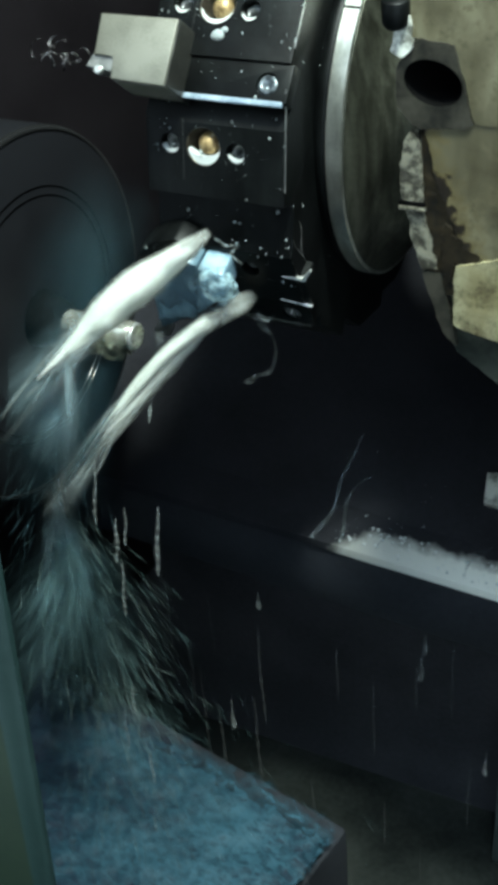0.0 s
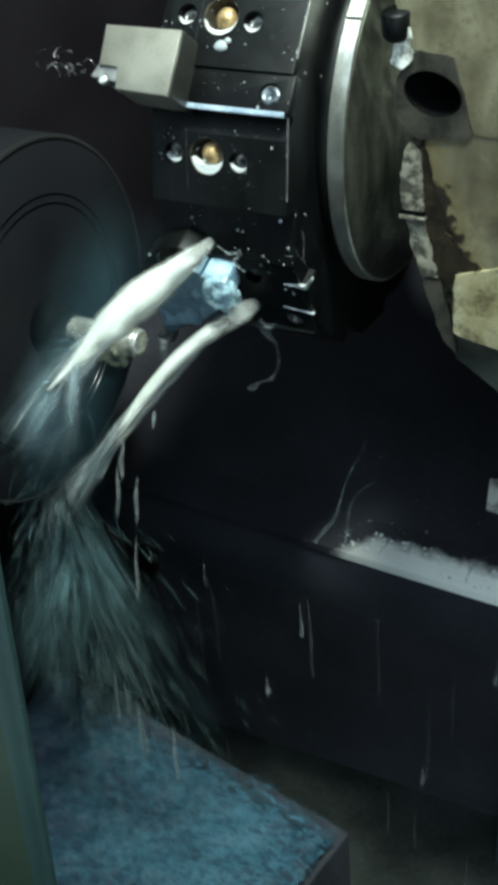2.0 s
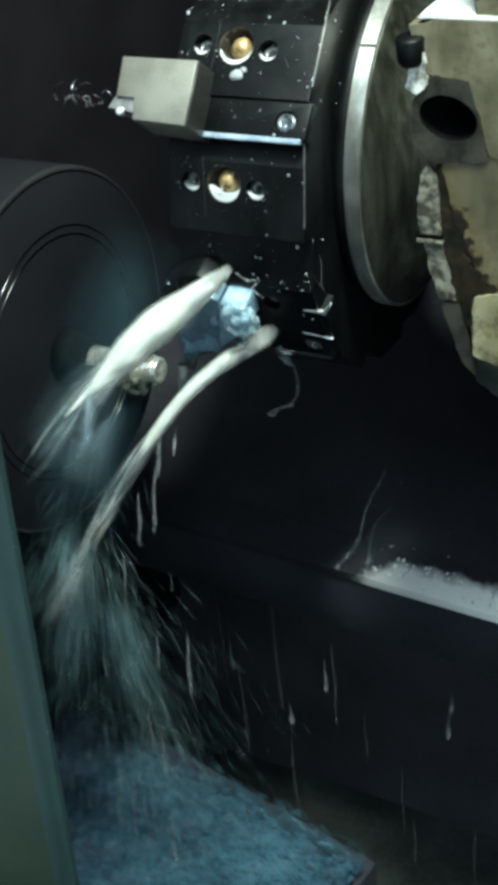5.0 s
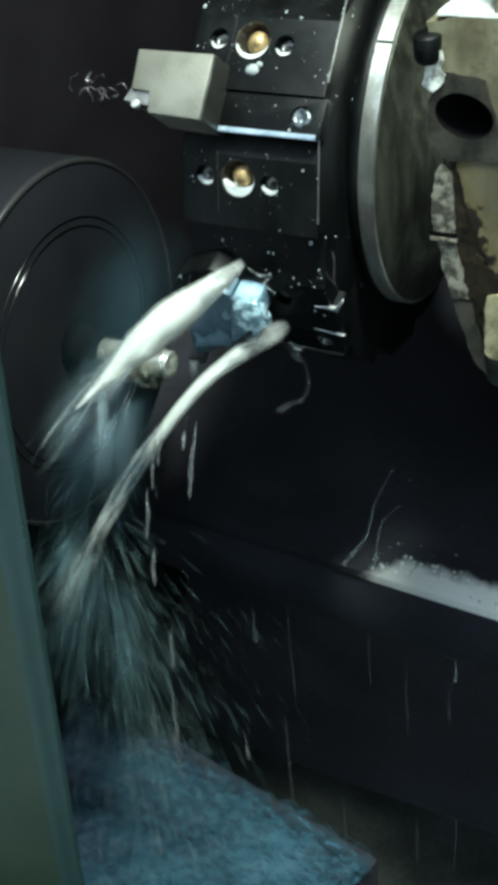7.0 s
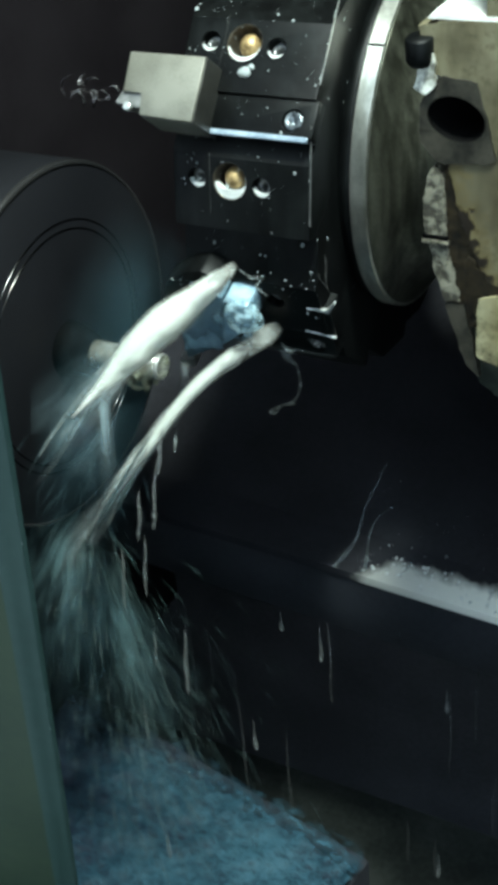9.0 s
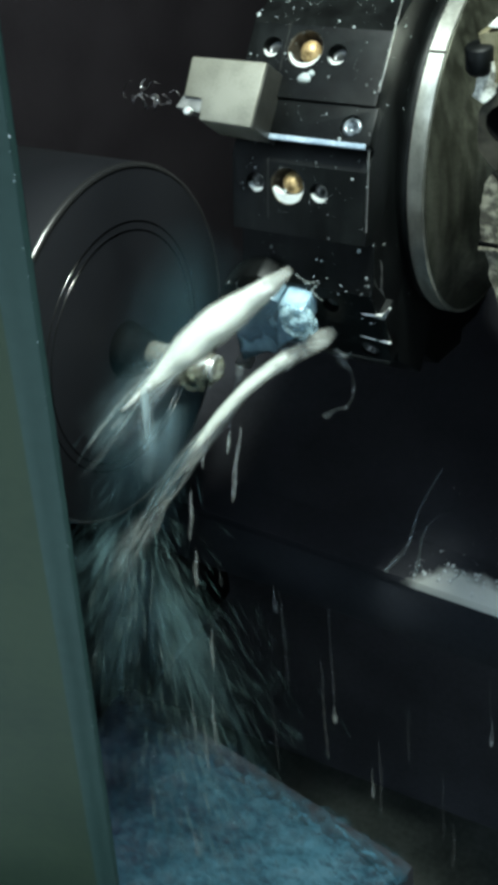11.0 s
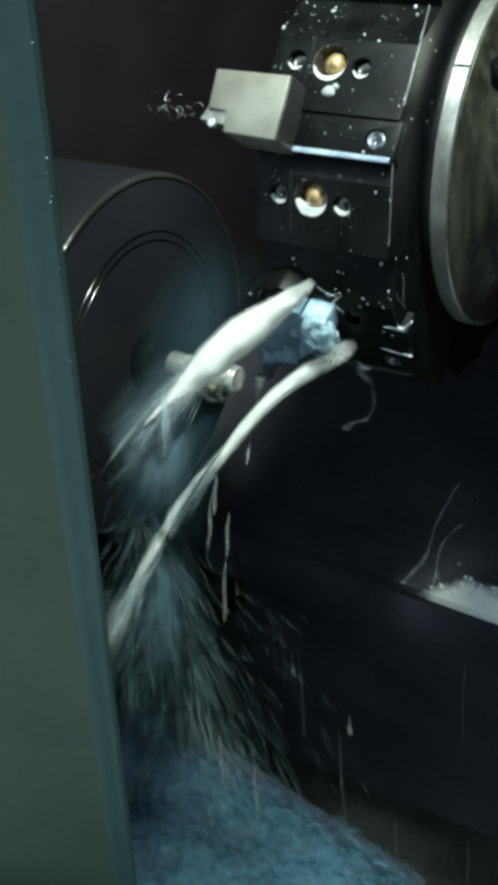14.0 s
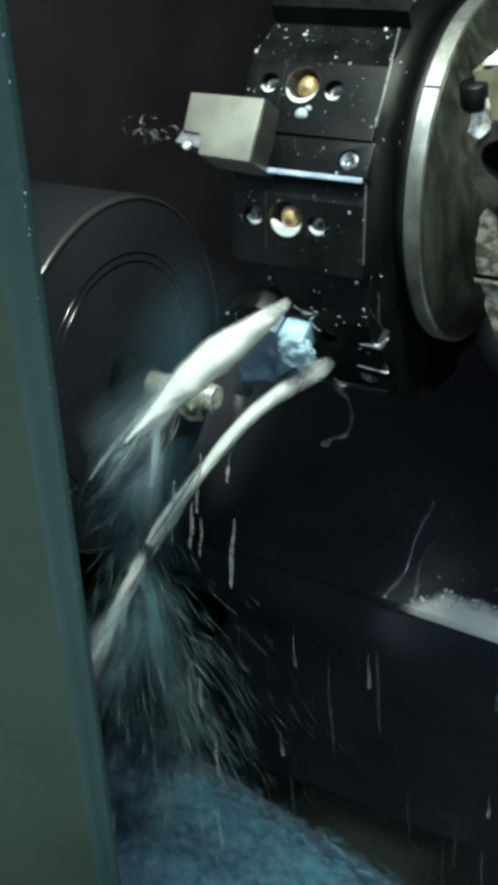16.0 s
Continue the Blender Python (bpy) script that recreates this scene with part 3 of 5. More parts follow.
def carve(ob, cutters):
    """Cut the cutters' shapes out of ob for good."""
    made = []
    for k, bm in enumerate(cutters):
        c = new("cutter", finish("cutter", bm, BLACK_STEEL))
        mod = ob.modifiers.new("cut", "BOOLEAN")
        mod.operation, mod.object, mod.solver = "DIFFERENCE", c, "EXACT"
        made.append(c)
    bpy.context.view_layer.update()
    me = bpy.data.meshes.new_from_object(ob.evaluated_get(bpy.context.evaluated_depsgraph_get()))
    me.set_sharp_from_angle(angle=radians(25))
    ob.modifiers.clear()
    ob.data = me
    for c in made:
        bpy.data.objects.remove(c)


def moved(bm, m):
    bmesh.ops.transform(bm, matrix=m, verts=bm.verts[:])
    return bm


# ---- the turret ----
RA, TH2 = 0.1114, 9.0
XL, XR = -0.0280, 0.0384
SCRATCH_A = [(0.0385, -0.1060, -0.0210), (0.0385, -0.1040, -0.0250), (0.0385, -0.0971, -0.0327), (0.0385, -0.0897, -0.0441)]
SCRATCH_B = [(0.0385, -0.0990, -0.0150), (0.0385, -0.0975, -0.0206), (0.0385, -0.0985, -0.0290), (0.0385, -0.0971, -0.0327)]


def face_pose(th):
    """A turret flat: x along the axis, y up the flat, z out of it."""
    c, s = math.cos(radians(th)), math.sin(radians(th))
    return Matrix(((1, 0, 0, 0), (0, s, -c, -RA * c), (0, c, s, RA * s), (0, 0, 0, 1)))


def turret():
    ob = thing("turret", pose(0, 0, 0), "black twelve-sided lathe tool turret wet with coolant", "tool turret")
    corner = RA / math.cos(radians(15))
    outline = [(-corner * math.cos(radians(TH2 + 15 + 30 * k)), corner * math.sin(radians(TH2 + 15 + 30 * k))) for k in range(12)]
    bm = prism(outline, XL, XR, 0.0012, 2)
    moved(bm, Matrix(((0, 0, 1, 0), (1, 0, 0, 0), (0, 1, 0, 0), (0, 0, 0, 1))))
    body = part("disc", bm, BLACK_STEEL, ob)
    holes = bmesh.new()
    for k in range(12):
        f = face_pose(TH2 + 30 * k)
        for x, y, r in ((0, 0.0018, 0.0082), (-0.0162, 0.0018, 0.0044), (0.0152, 0.0005, 0.0044)):
            bmesh.ops.create_cone(holes, cap_ends=True, segments=28, radius1=r * 0.96, radius2=r * 1.04, depth=0.024, matrix=f @ pose(x, y, -0.004))
    slots = bmesh.new()
    for k in range(12):
        s = box(XL - 0.01, XR + 0.01, -0.046, -0.0198, -0.009, 0.03)
        moved(s, face_pose(TH2 + 30 * k))
        me = finish("slot", s, BLACK_STEEL)
        slots.from_mesh(me)
        bpy.data.meshes.remove(me)
    carve(body, [slots, holes])
    # eyeball nozzles and small screws in the flats
    for k in range(12):
        f = face_pose(TH2 + 30 * k)
        seat = part("nozzle_seat", upright([(-0.013, 0.0), (-0.013, 0.0058), (-0.006, 0.0066), (-0.001, 0.0079), (-0.0003, 0.0079), (-0.0003, 0.0083), (-0.0135, 0.0081), (-0.0135, 0.0)], 32),
             SEAT_STEEL, ob, "oily steel nozzle seat", True, f @ pose(0, 0.0018, 0))
        ball = bmesh.new()
        bmesh.ops.create_uvsphere(ball, u_segments=28, v_segments=16, radius=0.0050)
        part("nozzle_ball", ball, BRASS, seat, "brass eyeball nozzle", True, pose(0.0006, 0.0006, -0.0056))
        for x, y in ((-0.0162, 0.0018), (0.0152, 0.0005)):
            part("set_screw", upright([(-0.014, 0), (-0.014, 0.0042), (-0.0050, 0.0042), (-0.0036, 0.0032), (-0.0042, 0.0017), (-0.0075, 0.0014), (-0.0075, 0)], 20), SCREW_STEEL, ob, "dark set screw", True, f @ pose(x, y, 0))
    # light strips that paint highlights on the edges, and the joint beside each nozzle
    for k in (-1, 0, 1, 2):
        f = face_pose(TH2 + 30 * k)
        if k != -1:
            part("edge_highlight", box(XR - 0.00022, XR + 0.0001, -0.0135, 0.0288, -0.0006, 0.0001), CARBIDE, ob, "light strip painting in an edge highlight", False, f)
        part("joint", box(-0.0097, -0.0095, -0.0132, 0.0130, -0.0004, 0.0001), SHANK_STEEL, ob, "", False, f)
    # the hub behind the disc
    off = pose(0, 0, 0.005)
    part("hub_core", turned([(XR - 0.001, 0.0), (XR - 0.001, 0.0805), (0.0450, 0.0815), (0.0450, 0.0)], 96), BLACK_STEEL, ob, "dark hub flange", True, off)
    part("hub_ring", turned([(0.0448, 0.0), (0.0448, 0.0836), (0.0453, 0.0841), (0.0522, 0.0841), (0.0526, 0.0836), (0.0526, 0.0)], 160), RING_STEEL, ob, "bright turned hub ring", False, off)
    part("hub_face", turned([(0.0526, 0.0), (0.0526, 0.0826), (0.0530, 0.0822), (0.0560, 0.0780), (0.0561, 0.0776), (0.0610, 0.0715), (0.0611, 0.0711), (0.0700, 0.0640), (0.0820, 0.0590), (0.095, 0.0575), (0.095, 0.0)], 160), HUB_STEEL, ob, "grey machined hub face", True, off)
    part("joint_line", box(0.0455, 0.0524, -0.0005, 0.0005, -0.0003, 0.0003), BLACK_STEEL, ob, "dark joint line", False, off @ pose(0, 0, 0, 44, 0, 0) @ pose(0, 0, 0.0841, 0, 0, 0))
    # a ragged line rubbed bright on the disc's side below the last flat
    for k, run in enumerate((SCRATCH_A, SCRATCH_B)):
        pts = spline(run, 26)
        part("rubbed_line", tube(pts, [0.00010 + 0.00026 * abs(noise.noise(Vector((i * 0.9, k, 2)))) for i in range(26)], 6, 0.4, 0.7, k), CARBIDE, ob, "bright rubbed line", True)
    # worn bright edges at the lower station
    f = face_pose(TH2 - 30)
    part("corner_block", prism([(0.0350, -0.0010), (0.0417, -0.0021), (0.0417, -0.0200), (0.0350, -0.0200)], -0.012, -0.0008, 0.0006, 1), BLACK_STEEL, ob, "", False, f)
    part("worn_edge", prism([(0.0300, -0.0012), (0.0415, -0.0026), (0.0462, 0.0056), (0.0455, 0.0060), (0.0408, -0.0006), (0.0360, -0.0002)], -0.0012, 0.0003, 0.0002, 1), BRIGHT_STEEL, ob, "bright worn corner", False, f)
    part("worn_edge", prism([(0.0265, -0.0182), (0.0417, -0.0201), (0.0417, -0.0193), (0.0265, -0.0174)], -0.0012, 0.0003, 0.0002, 1), BRIGHT_STEEL, ob, "bright worn edge", False, f)
    return ob


def wedge(th, edge):
    f = face_pose(th)
    ob = thing("clamping_wedge", f, "black steel clamping wedge bolted in a turret slot", "clamp", "turret clamping wedges")
    body = prism([(-0.0082, -0.0362), (XR + 0.0010, -0.0362), (XR + 0.0010, -0.0197), (-0.0082, -0.0197)], -0.0088, -0.0012, 0.0009, 2)
    b = part("wedge_body", body, BLACK_STEEL, ob)
    hole = bmesh.new()
    bmesh.ops.create_cone(hole, cap_ends=True, segments=28, radius1=0.0048, radius2=0.0048, depth=0.012, matrix=f @ pose(0.0292, -0.0288, -0.001))
    carve(b, [hole])
    part("lower_edge", box(-0.0078, XR - 0.0008, -0.0378, -0.0354, -0.0028, -0.0009, 0.0004), edge, ob, "chamfered lower edge")
    part("clamp_bolt", upright([(-0.0068, 0), (-0.0068, 0.0044), (-0.0026, 0.0044), (-0.0018, 0.0038), (-0.0018, 0.0022), (-0.0045, 0.0020), (-0.0045, 0)], 28), SCREW_STEEL if edge is SHANK_STEEL else BOLT_STEEL, ob, "socket-head bolt", True, pose(0.0292, -0.0288, 0))
    return ob


def turning_tool(th, dy, label, wet):
    f = face_pose(th) @ pose(0, dy, 0)
    ob = thing("turning_tool", f, label, "cutting tool", "turning tools")
    head = prism([(-0.0445, -0.0285), (-0.0345, -0.0275), (-0.0345, -0.0376), (-0.0086, -0.0385), (-0.0086, -0.0105), (-0.0452, -0.0105)], -0.006, 0.0145, 0.0007, 2)
    part("tool_head", head, GROUND_STEEL if not wet else CASTING, ob, "ground light grey head" if not wet else "wet grey head")
    # a thin dark plate covers the head's right side
    shank = prism([(-0.0085, -0.0385), (-0.0078, -0.0385), (-0.0078, -0.0105), (-0.0085, -0.0105)], -0.0085, 0.0140, 0.0003, 1)
    part("tool_shank", shank, SHANK_STEEL, ob, "thin dark plate on the head's right side")
    tip = part("insert", prism([(-0.0456, -0.0272), (-0.0347, -0.0278), (-0.0350, -0.0345), (-0.0482, -0.0330)], 0.0040, 0.0132, 0.0004, 1), CARBIDE, ob, "grey carbide insert")
    part("insert_screw", upright([(0.0, 0), (0.0, 0.0018), (0.0022, 0.0020), (0.0026, 0.0012), (0.0018, 0.0)], 16), BRIGHT_STEEL, tip, "", True, pose(-0.0405, -0.0345, 0.0132))
    return ob


turret()
wedge(TH2 + 30, REFLECTION_EDGE)
wedge(TH2 - 30, SHANK_STEEL)
turning_tool(TH2 + 30, 0, "light grey square turning tool clamped in the turret", False)


def wet_tool():
    """The tool at work, drowned in coolant."""
    ob = thing("turning_tool", face_pose(TH2 - 30), "coolant-covered turning tool cutting the bar", "cutting tool", "turning tools")
    part("tool_head", prism([(-0.0400, -0.0440), (-0.0150, -0.0262), (-0.0050, 0.0098), (-0.0118, 0.0130), (-0.0340, 0.0030)], -0.006, 0.0110, 0.0012, 2), BLUE_LIT_HEAD, ob, "wet head with blue light painted in")
    part("tool_shank", prism([(-0.0143, -0.0258), (0.0070, -0.0058), (0.0082, 0.0086), (-0.0046, 0.0096)], -0.006, 0.0126, 0.0016, 2), BLUE_LIT_TOOL, ob, "shank under coolant with blue light painted in")
    part("tool_clamp", prism([(-0.0400, 0.0020), (-0.0358, 0.0106), (-0.0291, 0.0171), (-0.0217, 0.0212), (-0.0136, 0.0236), (-0.0060, 0.0200), (-0.0100, 0.0080), (-0.0263, 0.0000)], -0.004, 0.0085, 0.0012, 2), BLACK_STEEL, ob, "black clamp beaded with coolant")
    part("insert", prism([(-0.0440, -0.0440), (-0.0340, -0.0400), (-0.0355, -0.0470), (-0.0430, -0.0490)], 0.0060, 0.0125, 0.0004, 1), CARBIDE, ob, "grey carbide insert")
    return ob


wet_tool()


def coolant_glaze():
    """The sheet of coolant that lies over the cutting tool."""
    f = face_pose(TH2 - 30)
    bm = bmesh.new()
    bmesh.ops.create_grid(bm, x_segments=26, y_segments=20, size=0.5)
    for v in bm.verts:
        x, y = v.co.x, v.co.y
        edge = max(abs(x), abs(y)) * 2
        px, py = -0.014 + 0.040 * x + 0.012 * y, -0.012 + 0.040 * y + 0.010 * x
        v.co = Vector((px, py, 0.0134 + 0.0016 * noise.noise(Vector((x * 5, y * 5, 3))) + 0.0010 * noise.noise(Vector((x * 14, y * 14, 1))) - 0.008 * max(0, edge - 0.7) ** 1.3 * 2))
    ob = part("coolant_film", bm, GLAZE, None, "", True, f)
    return tagged(ob, "blue-white film of coolant lying over the cutting tool", "coolant", "", "stuff")


coolant_glaze()


def coolant_lump():
    """Coolant heaped up against the shank by the jet."""
    bm = bmesh.new()
    bmesh.ops.create_icosphere(bm, subdivisions=5, radius=1)
    for v in bm.verts:
        q = v.co.copy()
        fold = 0.20 * noise.noise(q * 1.7 + Vector((3, 1, 5))) + 0.09 * noise.noise(q * 4.1) + 0.05 * noise.noise(q * 8.3)
        r = 1 + fold
        v.co = Vector((q.x * r * 0.0082, q.y * r * 0.0050, q.z * r * (0.0112 if q.z < 0 else 0.0095)))
    ob = part("coolant_lump", bm, LUMP, None, "", True, pose(0.0040, -0.1165, -0.0430, 18, -22, 0))
    return tagged(ob, "pale blue lump of coolant heaped on the tool shank", "coolant", "", "stuff")


coolant_lump()


# ---- turret housing ----
def housing():
    ob = thing("turret_housing", pose(0, 0, 0), "beige painted iron turret housing with chipped stained paint", "machine housing")
    flip = Matrix(((1, 0, 0, 0), (0, 0, -1, 0), (0, 1, 0, 0), (0, 0, 0, 1)))

    def ragged(pts, amp):
        out = []
        for (x0, z0), (x1, z1) in zip(pts, pts[1:] + pts[:1]):
            n = max(1, int(math.hypot(x1 - x0, z1 - z0) / 0.0008)) if min(x0, x1) < 0.13 else 1
            for k in range(n):
                x, z = x0 + (x1 - x0) * k / n, z0 + (z1 - z0) * k / n
                q = Vector((x * 230, z * 230, 4))
                out.append((x + amp * (noise.noise(q) + 0.5 * noise.noise(q * 3.1)), z + amp * (noise.noise(q + Vector((9, 3, 1))) + 0.4 * noise.noise(q * 3.7))))
        return out

    def slab(name, pts, y_front, y_back, mat, bevel, label, amp=0.0009):
        bm = prism(ragged(pts, amp), -y_back, -y_front)
        low = min(v.co.z for v in bm.verts)
        top = [e for e in bm.edges if all(v.co.z > low + 0.001 for v in e.verts)]
        bmesh.ops.bevel(bm, geom=top, offset=min(0.0003, bevel * 0.2), segments=1, affect="EDGES")
        part(name, moved(bm, flip), mat, ob, label)

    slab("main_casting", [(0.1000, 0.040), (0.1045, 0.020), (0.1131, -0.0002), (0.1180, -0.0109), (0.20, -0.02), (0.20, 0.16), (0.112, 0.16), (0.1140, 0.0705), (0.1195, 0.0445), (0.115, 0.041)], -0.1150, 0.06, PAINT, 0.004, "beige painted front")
    slab("lower_boss", [(0.1149, -0.0160), (0.1141, -0.0199), (0.1141, -0.0293), (0.1146, -0.0433), (0.1182, -0.0444), (0.1262, -0.0461), (0.20, -0.056), (0.20, -0.004), (0.1315, -0.0100)], -0.1165, 0.05, PALE_PAINT, 0.004, "pale yellow lower boss")
    slab("skirt", [(0.1005, -0.018), (0.1017, -0.031), (0.1085, -0.0458), (0.1132, -0.0559), (0.1172, -0.0607), (0.1239, -0.0649), (0.1335, -0.0723), (0.20, -0.10), (0.20, -0.03), (0.12, -0.012)], -0.1110, 0.05, CASTING, 0.003, "bare grey lower edge")
    slab("chipped_band", [(0.0915, 0.034), (0.0940, 0.0385), (0.0970, 0.037), (0.0992, 0.028), (0.1000, 0.0092), (0.0912, 0.0092), (0.0903, 0.018)], -0.1154, -0.02, CHIPPED, 0.0022, "flaking pale primer", 0.0011)
    slab("chipped_band", [(0.0928, 0.0060), (0.1002, 0.0056), (0.1042, -0.010), (0.1060, -0.0195), (0.0992, -0.0190), (0.0950, -0.006)], -0.1150, -0.02, CHIPPED, 0.0016, "flaking pale primer", 0.0011)
    slab("band_end", [(0.0995, -0.0207), (0.1080, -0.0212), (0.1125, -0.040), (0.1155, -0.054), (0.1100, -0.050), (0.1040, -0.034)], -0.1145, -0.02, PLATE, 0.0016, "grimy olive end of the band")
    slab("bare_band", [(0.0985, 0.040), (0.1070, 0.020), (0.1155, -0.006), (0.1165, -0.030), (0.1060, -0.030), (0.1000, -0.018)], -0.1144, -0.02, RUST, 0.002, "brown bare iron strip")
    slab("rust_patch", [(0.1085, 0.0030), (0.1118, -0.0014), (0.1147, -0.0039), (0.1185, -0.0073), (0.1238, -0.0120), (0.1198, -0.0147), (0.1137, -0.0152), (0.1125, -0.0216), (0.1108, -0.0271), (0.1085, -0.0157)], -0.1154, -0.09, RUST, 0.001, "brown flaking rust", 0.0016)
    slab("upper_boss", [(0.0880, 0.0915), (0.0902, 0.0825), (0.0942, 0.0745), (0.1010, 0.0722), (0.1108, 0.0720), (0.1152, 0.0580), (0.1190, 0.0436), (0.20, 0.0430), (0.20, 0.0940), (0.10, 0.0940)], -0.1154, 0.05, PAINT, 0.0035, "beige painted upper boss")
    # added white slab carries the glare of the lamplit top
    slab("boss_top", [(0.0910, 0.0943), (0.20, 0.0943), (0.20, 0.0960), (0.0925, 0.0960)], -0.1152, 0.05, LIT_TOP_WHITE, 0.001, "boss top painted white for the lamp's glare", 0.0002)
    plate = prism(ragged([(0.0884, 0.0637), (0.0927, 0.0702), (0.0976, 0.0740), (0.1108, 0.0725), (0.1150, 0.0580), (0.1186, 0.0433), (0.1147, 0.0412), (0.1090, 0.0412), (0.1018, 0.0398), (0.0950, 0.0410), (0.0890, 0.0480)], 0.0008), 0.02, 0.1158)
    p = part("port_plate", moved(plate, flip), PLATE, ob, "dull grey-olive port plate")
    OVAL = Matrix.Rotation(radians(-16), 4, "Z") @ Matrix.Diagonal((1.16, 0.84, 1, 1))
    hole = bmesh.new()
    bmesh.ops.create_cone(hole, cap_ends=True, segments=40, radius1=0.0095, radius2=0.0105, depth=0.05, matrix=pose(0.1030, -0.115, 0.0580, 90, 0, 0) @ OVAL)
    carve(p, [hole])
    # black lining stands in for the shade inside the port
    part("port_bore", moved(upright([(-0.026, 0.0), (-0.026, 0.0101), (0.0005, 0.0101), (0.0005, 0.0097), (-0.025, 0.0092), (-0.025, 0.0)], 40), pose(0.1030, -0.1152, 0.0580, 90, 0, 0) @ OVAL), SHADE_BLACK, ob, "port lining painted black for the bore's shade", True)
    # white piece paints the highlights on the plate's wet corner
    slab("side_boss", [(0.0868, 0.0690), (0.0915, 0.0675), (0.0955, 0.0705), (0.0945, 0.0800), (0.0925, 0.0860), (0.0890, 0.0780)], -0.1172, -0.09, WORN_AND_GLINT_WHITE, 0.0018, "wet plate corner painted white for its highlights", 0.0012)
    part("plug", upright([(0.0, 0.0), (0.0, 0.0030), (0.0012, 0.0056), (0.0036, 0.0070), (0.0140, 0.0070), (0.0150, 0.0062), (0.0150, 0.0)], 32), BLACK_STEEL, ob, "dark cylindrical plug", True, pose(0.0886, -0.1150, 0.0768, 8, 0, 0) @ Matrix.Scale(0.76, 4))
    part("slot", box(0.0898, 0.1008, -0.1158, -0.1140, 0.0078, 0.0098, 0.0003), SHADE_BLACK, ob, "dark slot over the seam")
    part("band_groove", box(0.0900, 0.1012, -0.1166, -0.1140, 0.0060, 0.0076, 0.0004), CHIPPED, ob, "pale scraped seam")
    # the back of the housing, down to the slide
    part("rear_casting", box(0.125, 0.20, -0.085, 0.20, -0.055, 0.15, 0.006), PAINT, ob, "beige painted rear")
    part("foot", box(0.10, 0.20, 0.06, 0.22, -0.235, -0.09, 0.004), DARK_STEEL, ob, "dark slide foot")
    return ob


housing()


# ---- chuck and bar ----
AXIS = (-0.0455, -0.1145, -0.0812)


def chuck():
    ob = thing("lathe_chuck", pose(-0.10, AXIS[1], AXIS[2]), "dark steel lathe chuck spinning behind the spray", "lathe chuck")
    R = 0.095
    part("chuck_body", turned([(-0.085, 0.0), (-0.085, R), (-0.003, R), (-0.0015, R - 0.0006), (-0.0005, R - 0.002), (-0.0005, 0.0)], 128), CHUCK_STEEL, ob, "dark turned body", True)
    part("rim", turned([(-0.0012, R - 0.0030), (0.0, R - 0.0022), (-0.0008, R - 0.0006), (-0.0025, R + 0.0002), (-0.004, R - 0.002)], 128), RIM_STEEL, ob, "bright bevelled rim", True)
    for r in (0.066, 0.0615):
        part("face_groove", turned([(-0.001, r - 0.0004), (-0.0003, r - 0.0003), (-0.0001, r), (-0.0003, r + 0.0003), (-0.001, r + 0.0004)], 96), GROOVE_STEEL, ob, "fine turned groove", True)
    # added black cone hides the bar where it lies in shade and haze
    part("bar_hiding_nose", turned([(-0.001, 0.0), (-0.001, 0.0150), (0.010, 0.0120), (0.016, 0.0092), (0.016, 0.0)], 96), SHADE_BLACK, ob, "added black nose hiding the bar's dark end", True)
    return ob


CHUCK = chuck()


def bar():
    ob = thing("steel_bar", pose(*AXIS), "short turned steel bar held in the chuck", "workpiece")
    part("bar_body", turned([(-0.062, 0.0), (-0.062, 0.0072), (-0.002, 0.0072), (-0.0006, 0.0066), (-0.0006, 0.0)], 40), BAR_STEEL, ob, "", True)
    part("end_face", turned([(-0.0008, 0.0), (-0.0008, 0.0068), (0.0006, 0.0066), (0.0010, 0.0056), (-0.0004, 0.0044), (-0.0006, 0.0016), (0.0, 0.0)], 40), BRIGHT_STEEL, ob, "bright wet ring-shaped end", True)
    return ob


BAR = bar()


def swarf():
    """A tangle of short broken chips caught beside the insert."""
    random.seed(5)
    bm = bmesh.new()
    for j in range(15):
        c = Vector((-0.0600 + random.gauss(0, 0.0042), -0.1245 + random.gauss(0, 0.001), 0.0592 + random.gauss(0, 0.0022)))
        if j > 10:
            c = Vector((-0.0520 + 0.0024 * (j - 11), -0.1240, 0.0588 + random.gauss(0, 0.0006)))
        a, r, turn = random.uniform(0, 6.28), random.uniform(0.0016, 0.0036), random.uniform(0.18, 0.38)
        up = Vector((random.gauss(0, 0.5), random.gauss(0, 0.4), 1)).normalized()
        side = up.cross(Vector((0.2, 1, 0.1))).normalized()
        loop = [c + side * (r * math.cos(a + k * turn)) + up * (1.2 * r * math.sin(a + k * turn)) + Vector((0, 0.0003 * k, 0)) for k in range(9)]
        tube(loop, [random.uniform(0.3, 1.0) * (0.00055 if j % 3 else 0.0010) * math.sin(math.pi * (k + 0.6) / 9.2) + 0.0001 for k in range(9)], 5, 0.3, 0.6, j, 0.35, bm)
    ob = part("swarf_curl", bm, SWARF, None, "", True)
    return tagged(ob, "tangled bright steel chip hanging from the tool", "metal chip")


swarf()


# ---- enclosure, way cover and tray ----
def shell(name, bm, mat, label, category):
    return tagged(part(name, bm, mat), label, category, "", "structure")


LIP_Y, LIP_Z, LIP_FALL = -0.023, -0.2728, 0.056
shell("floor", box(-0.75, 0.75, -0.75, 0.55, -0.66, -0.62), PAN, "dark wet sheet metal floor of the machine", "floor")
shell("wall_back", box(-0.75, 0.75, 0.55, 0.58, -0.62, 0.9), ENCLOSURE, "black sheet metal back wall", "wall")
shell("wall_left", box(-0.78, -0.75, -0.75, 0.55, -0.62, 0.9), ENCLOSURE, "black sheet metal side wall", "wall")
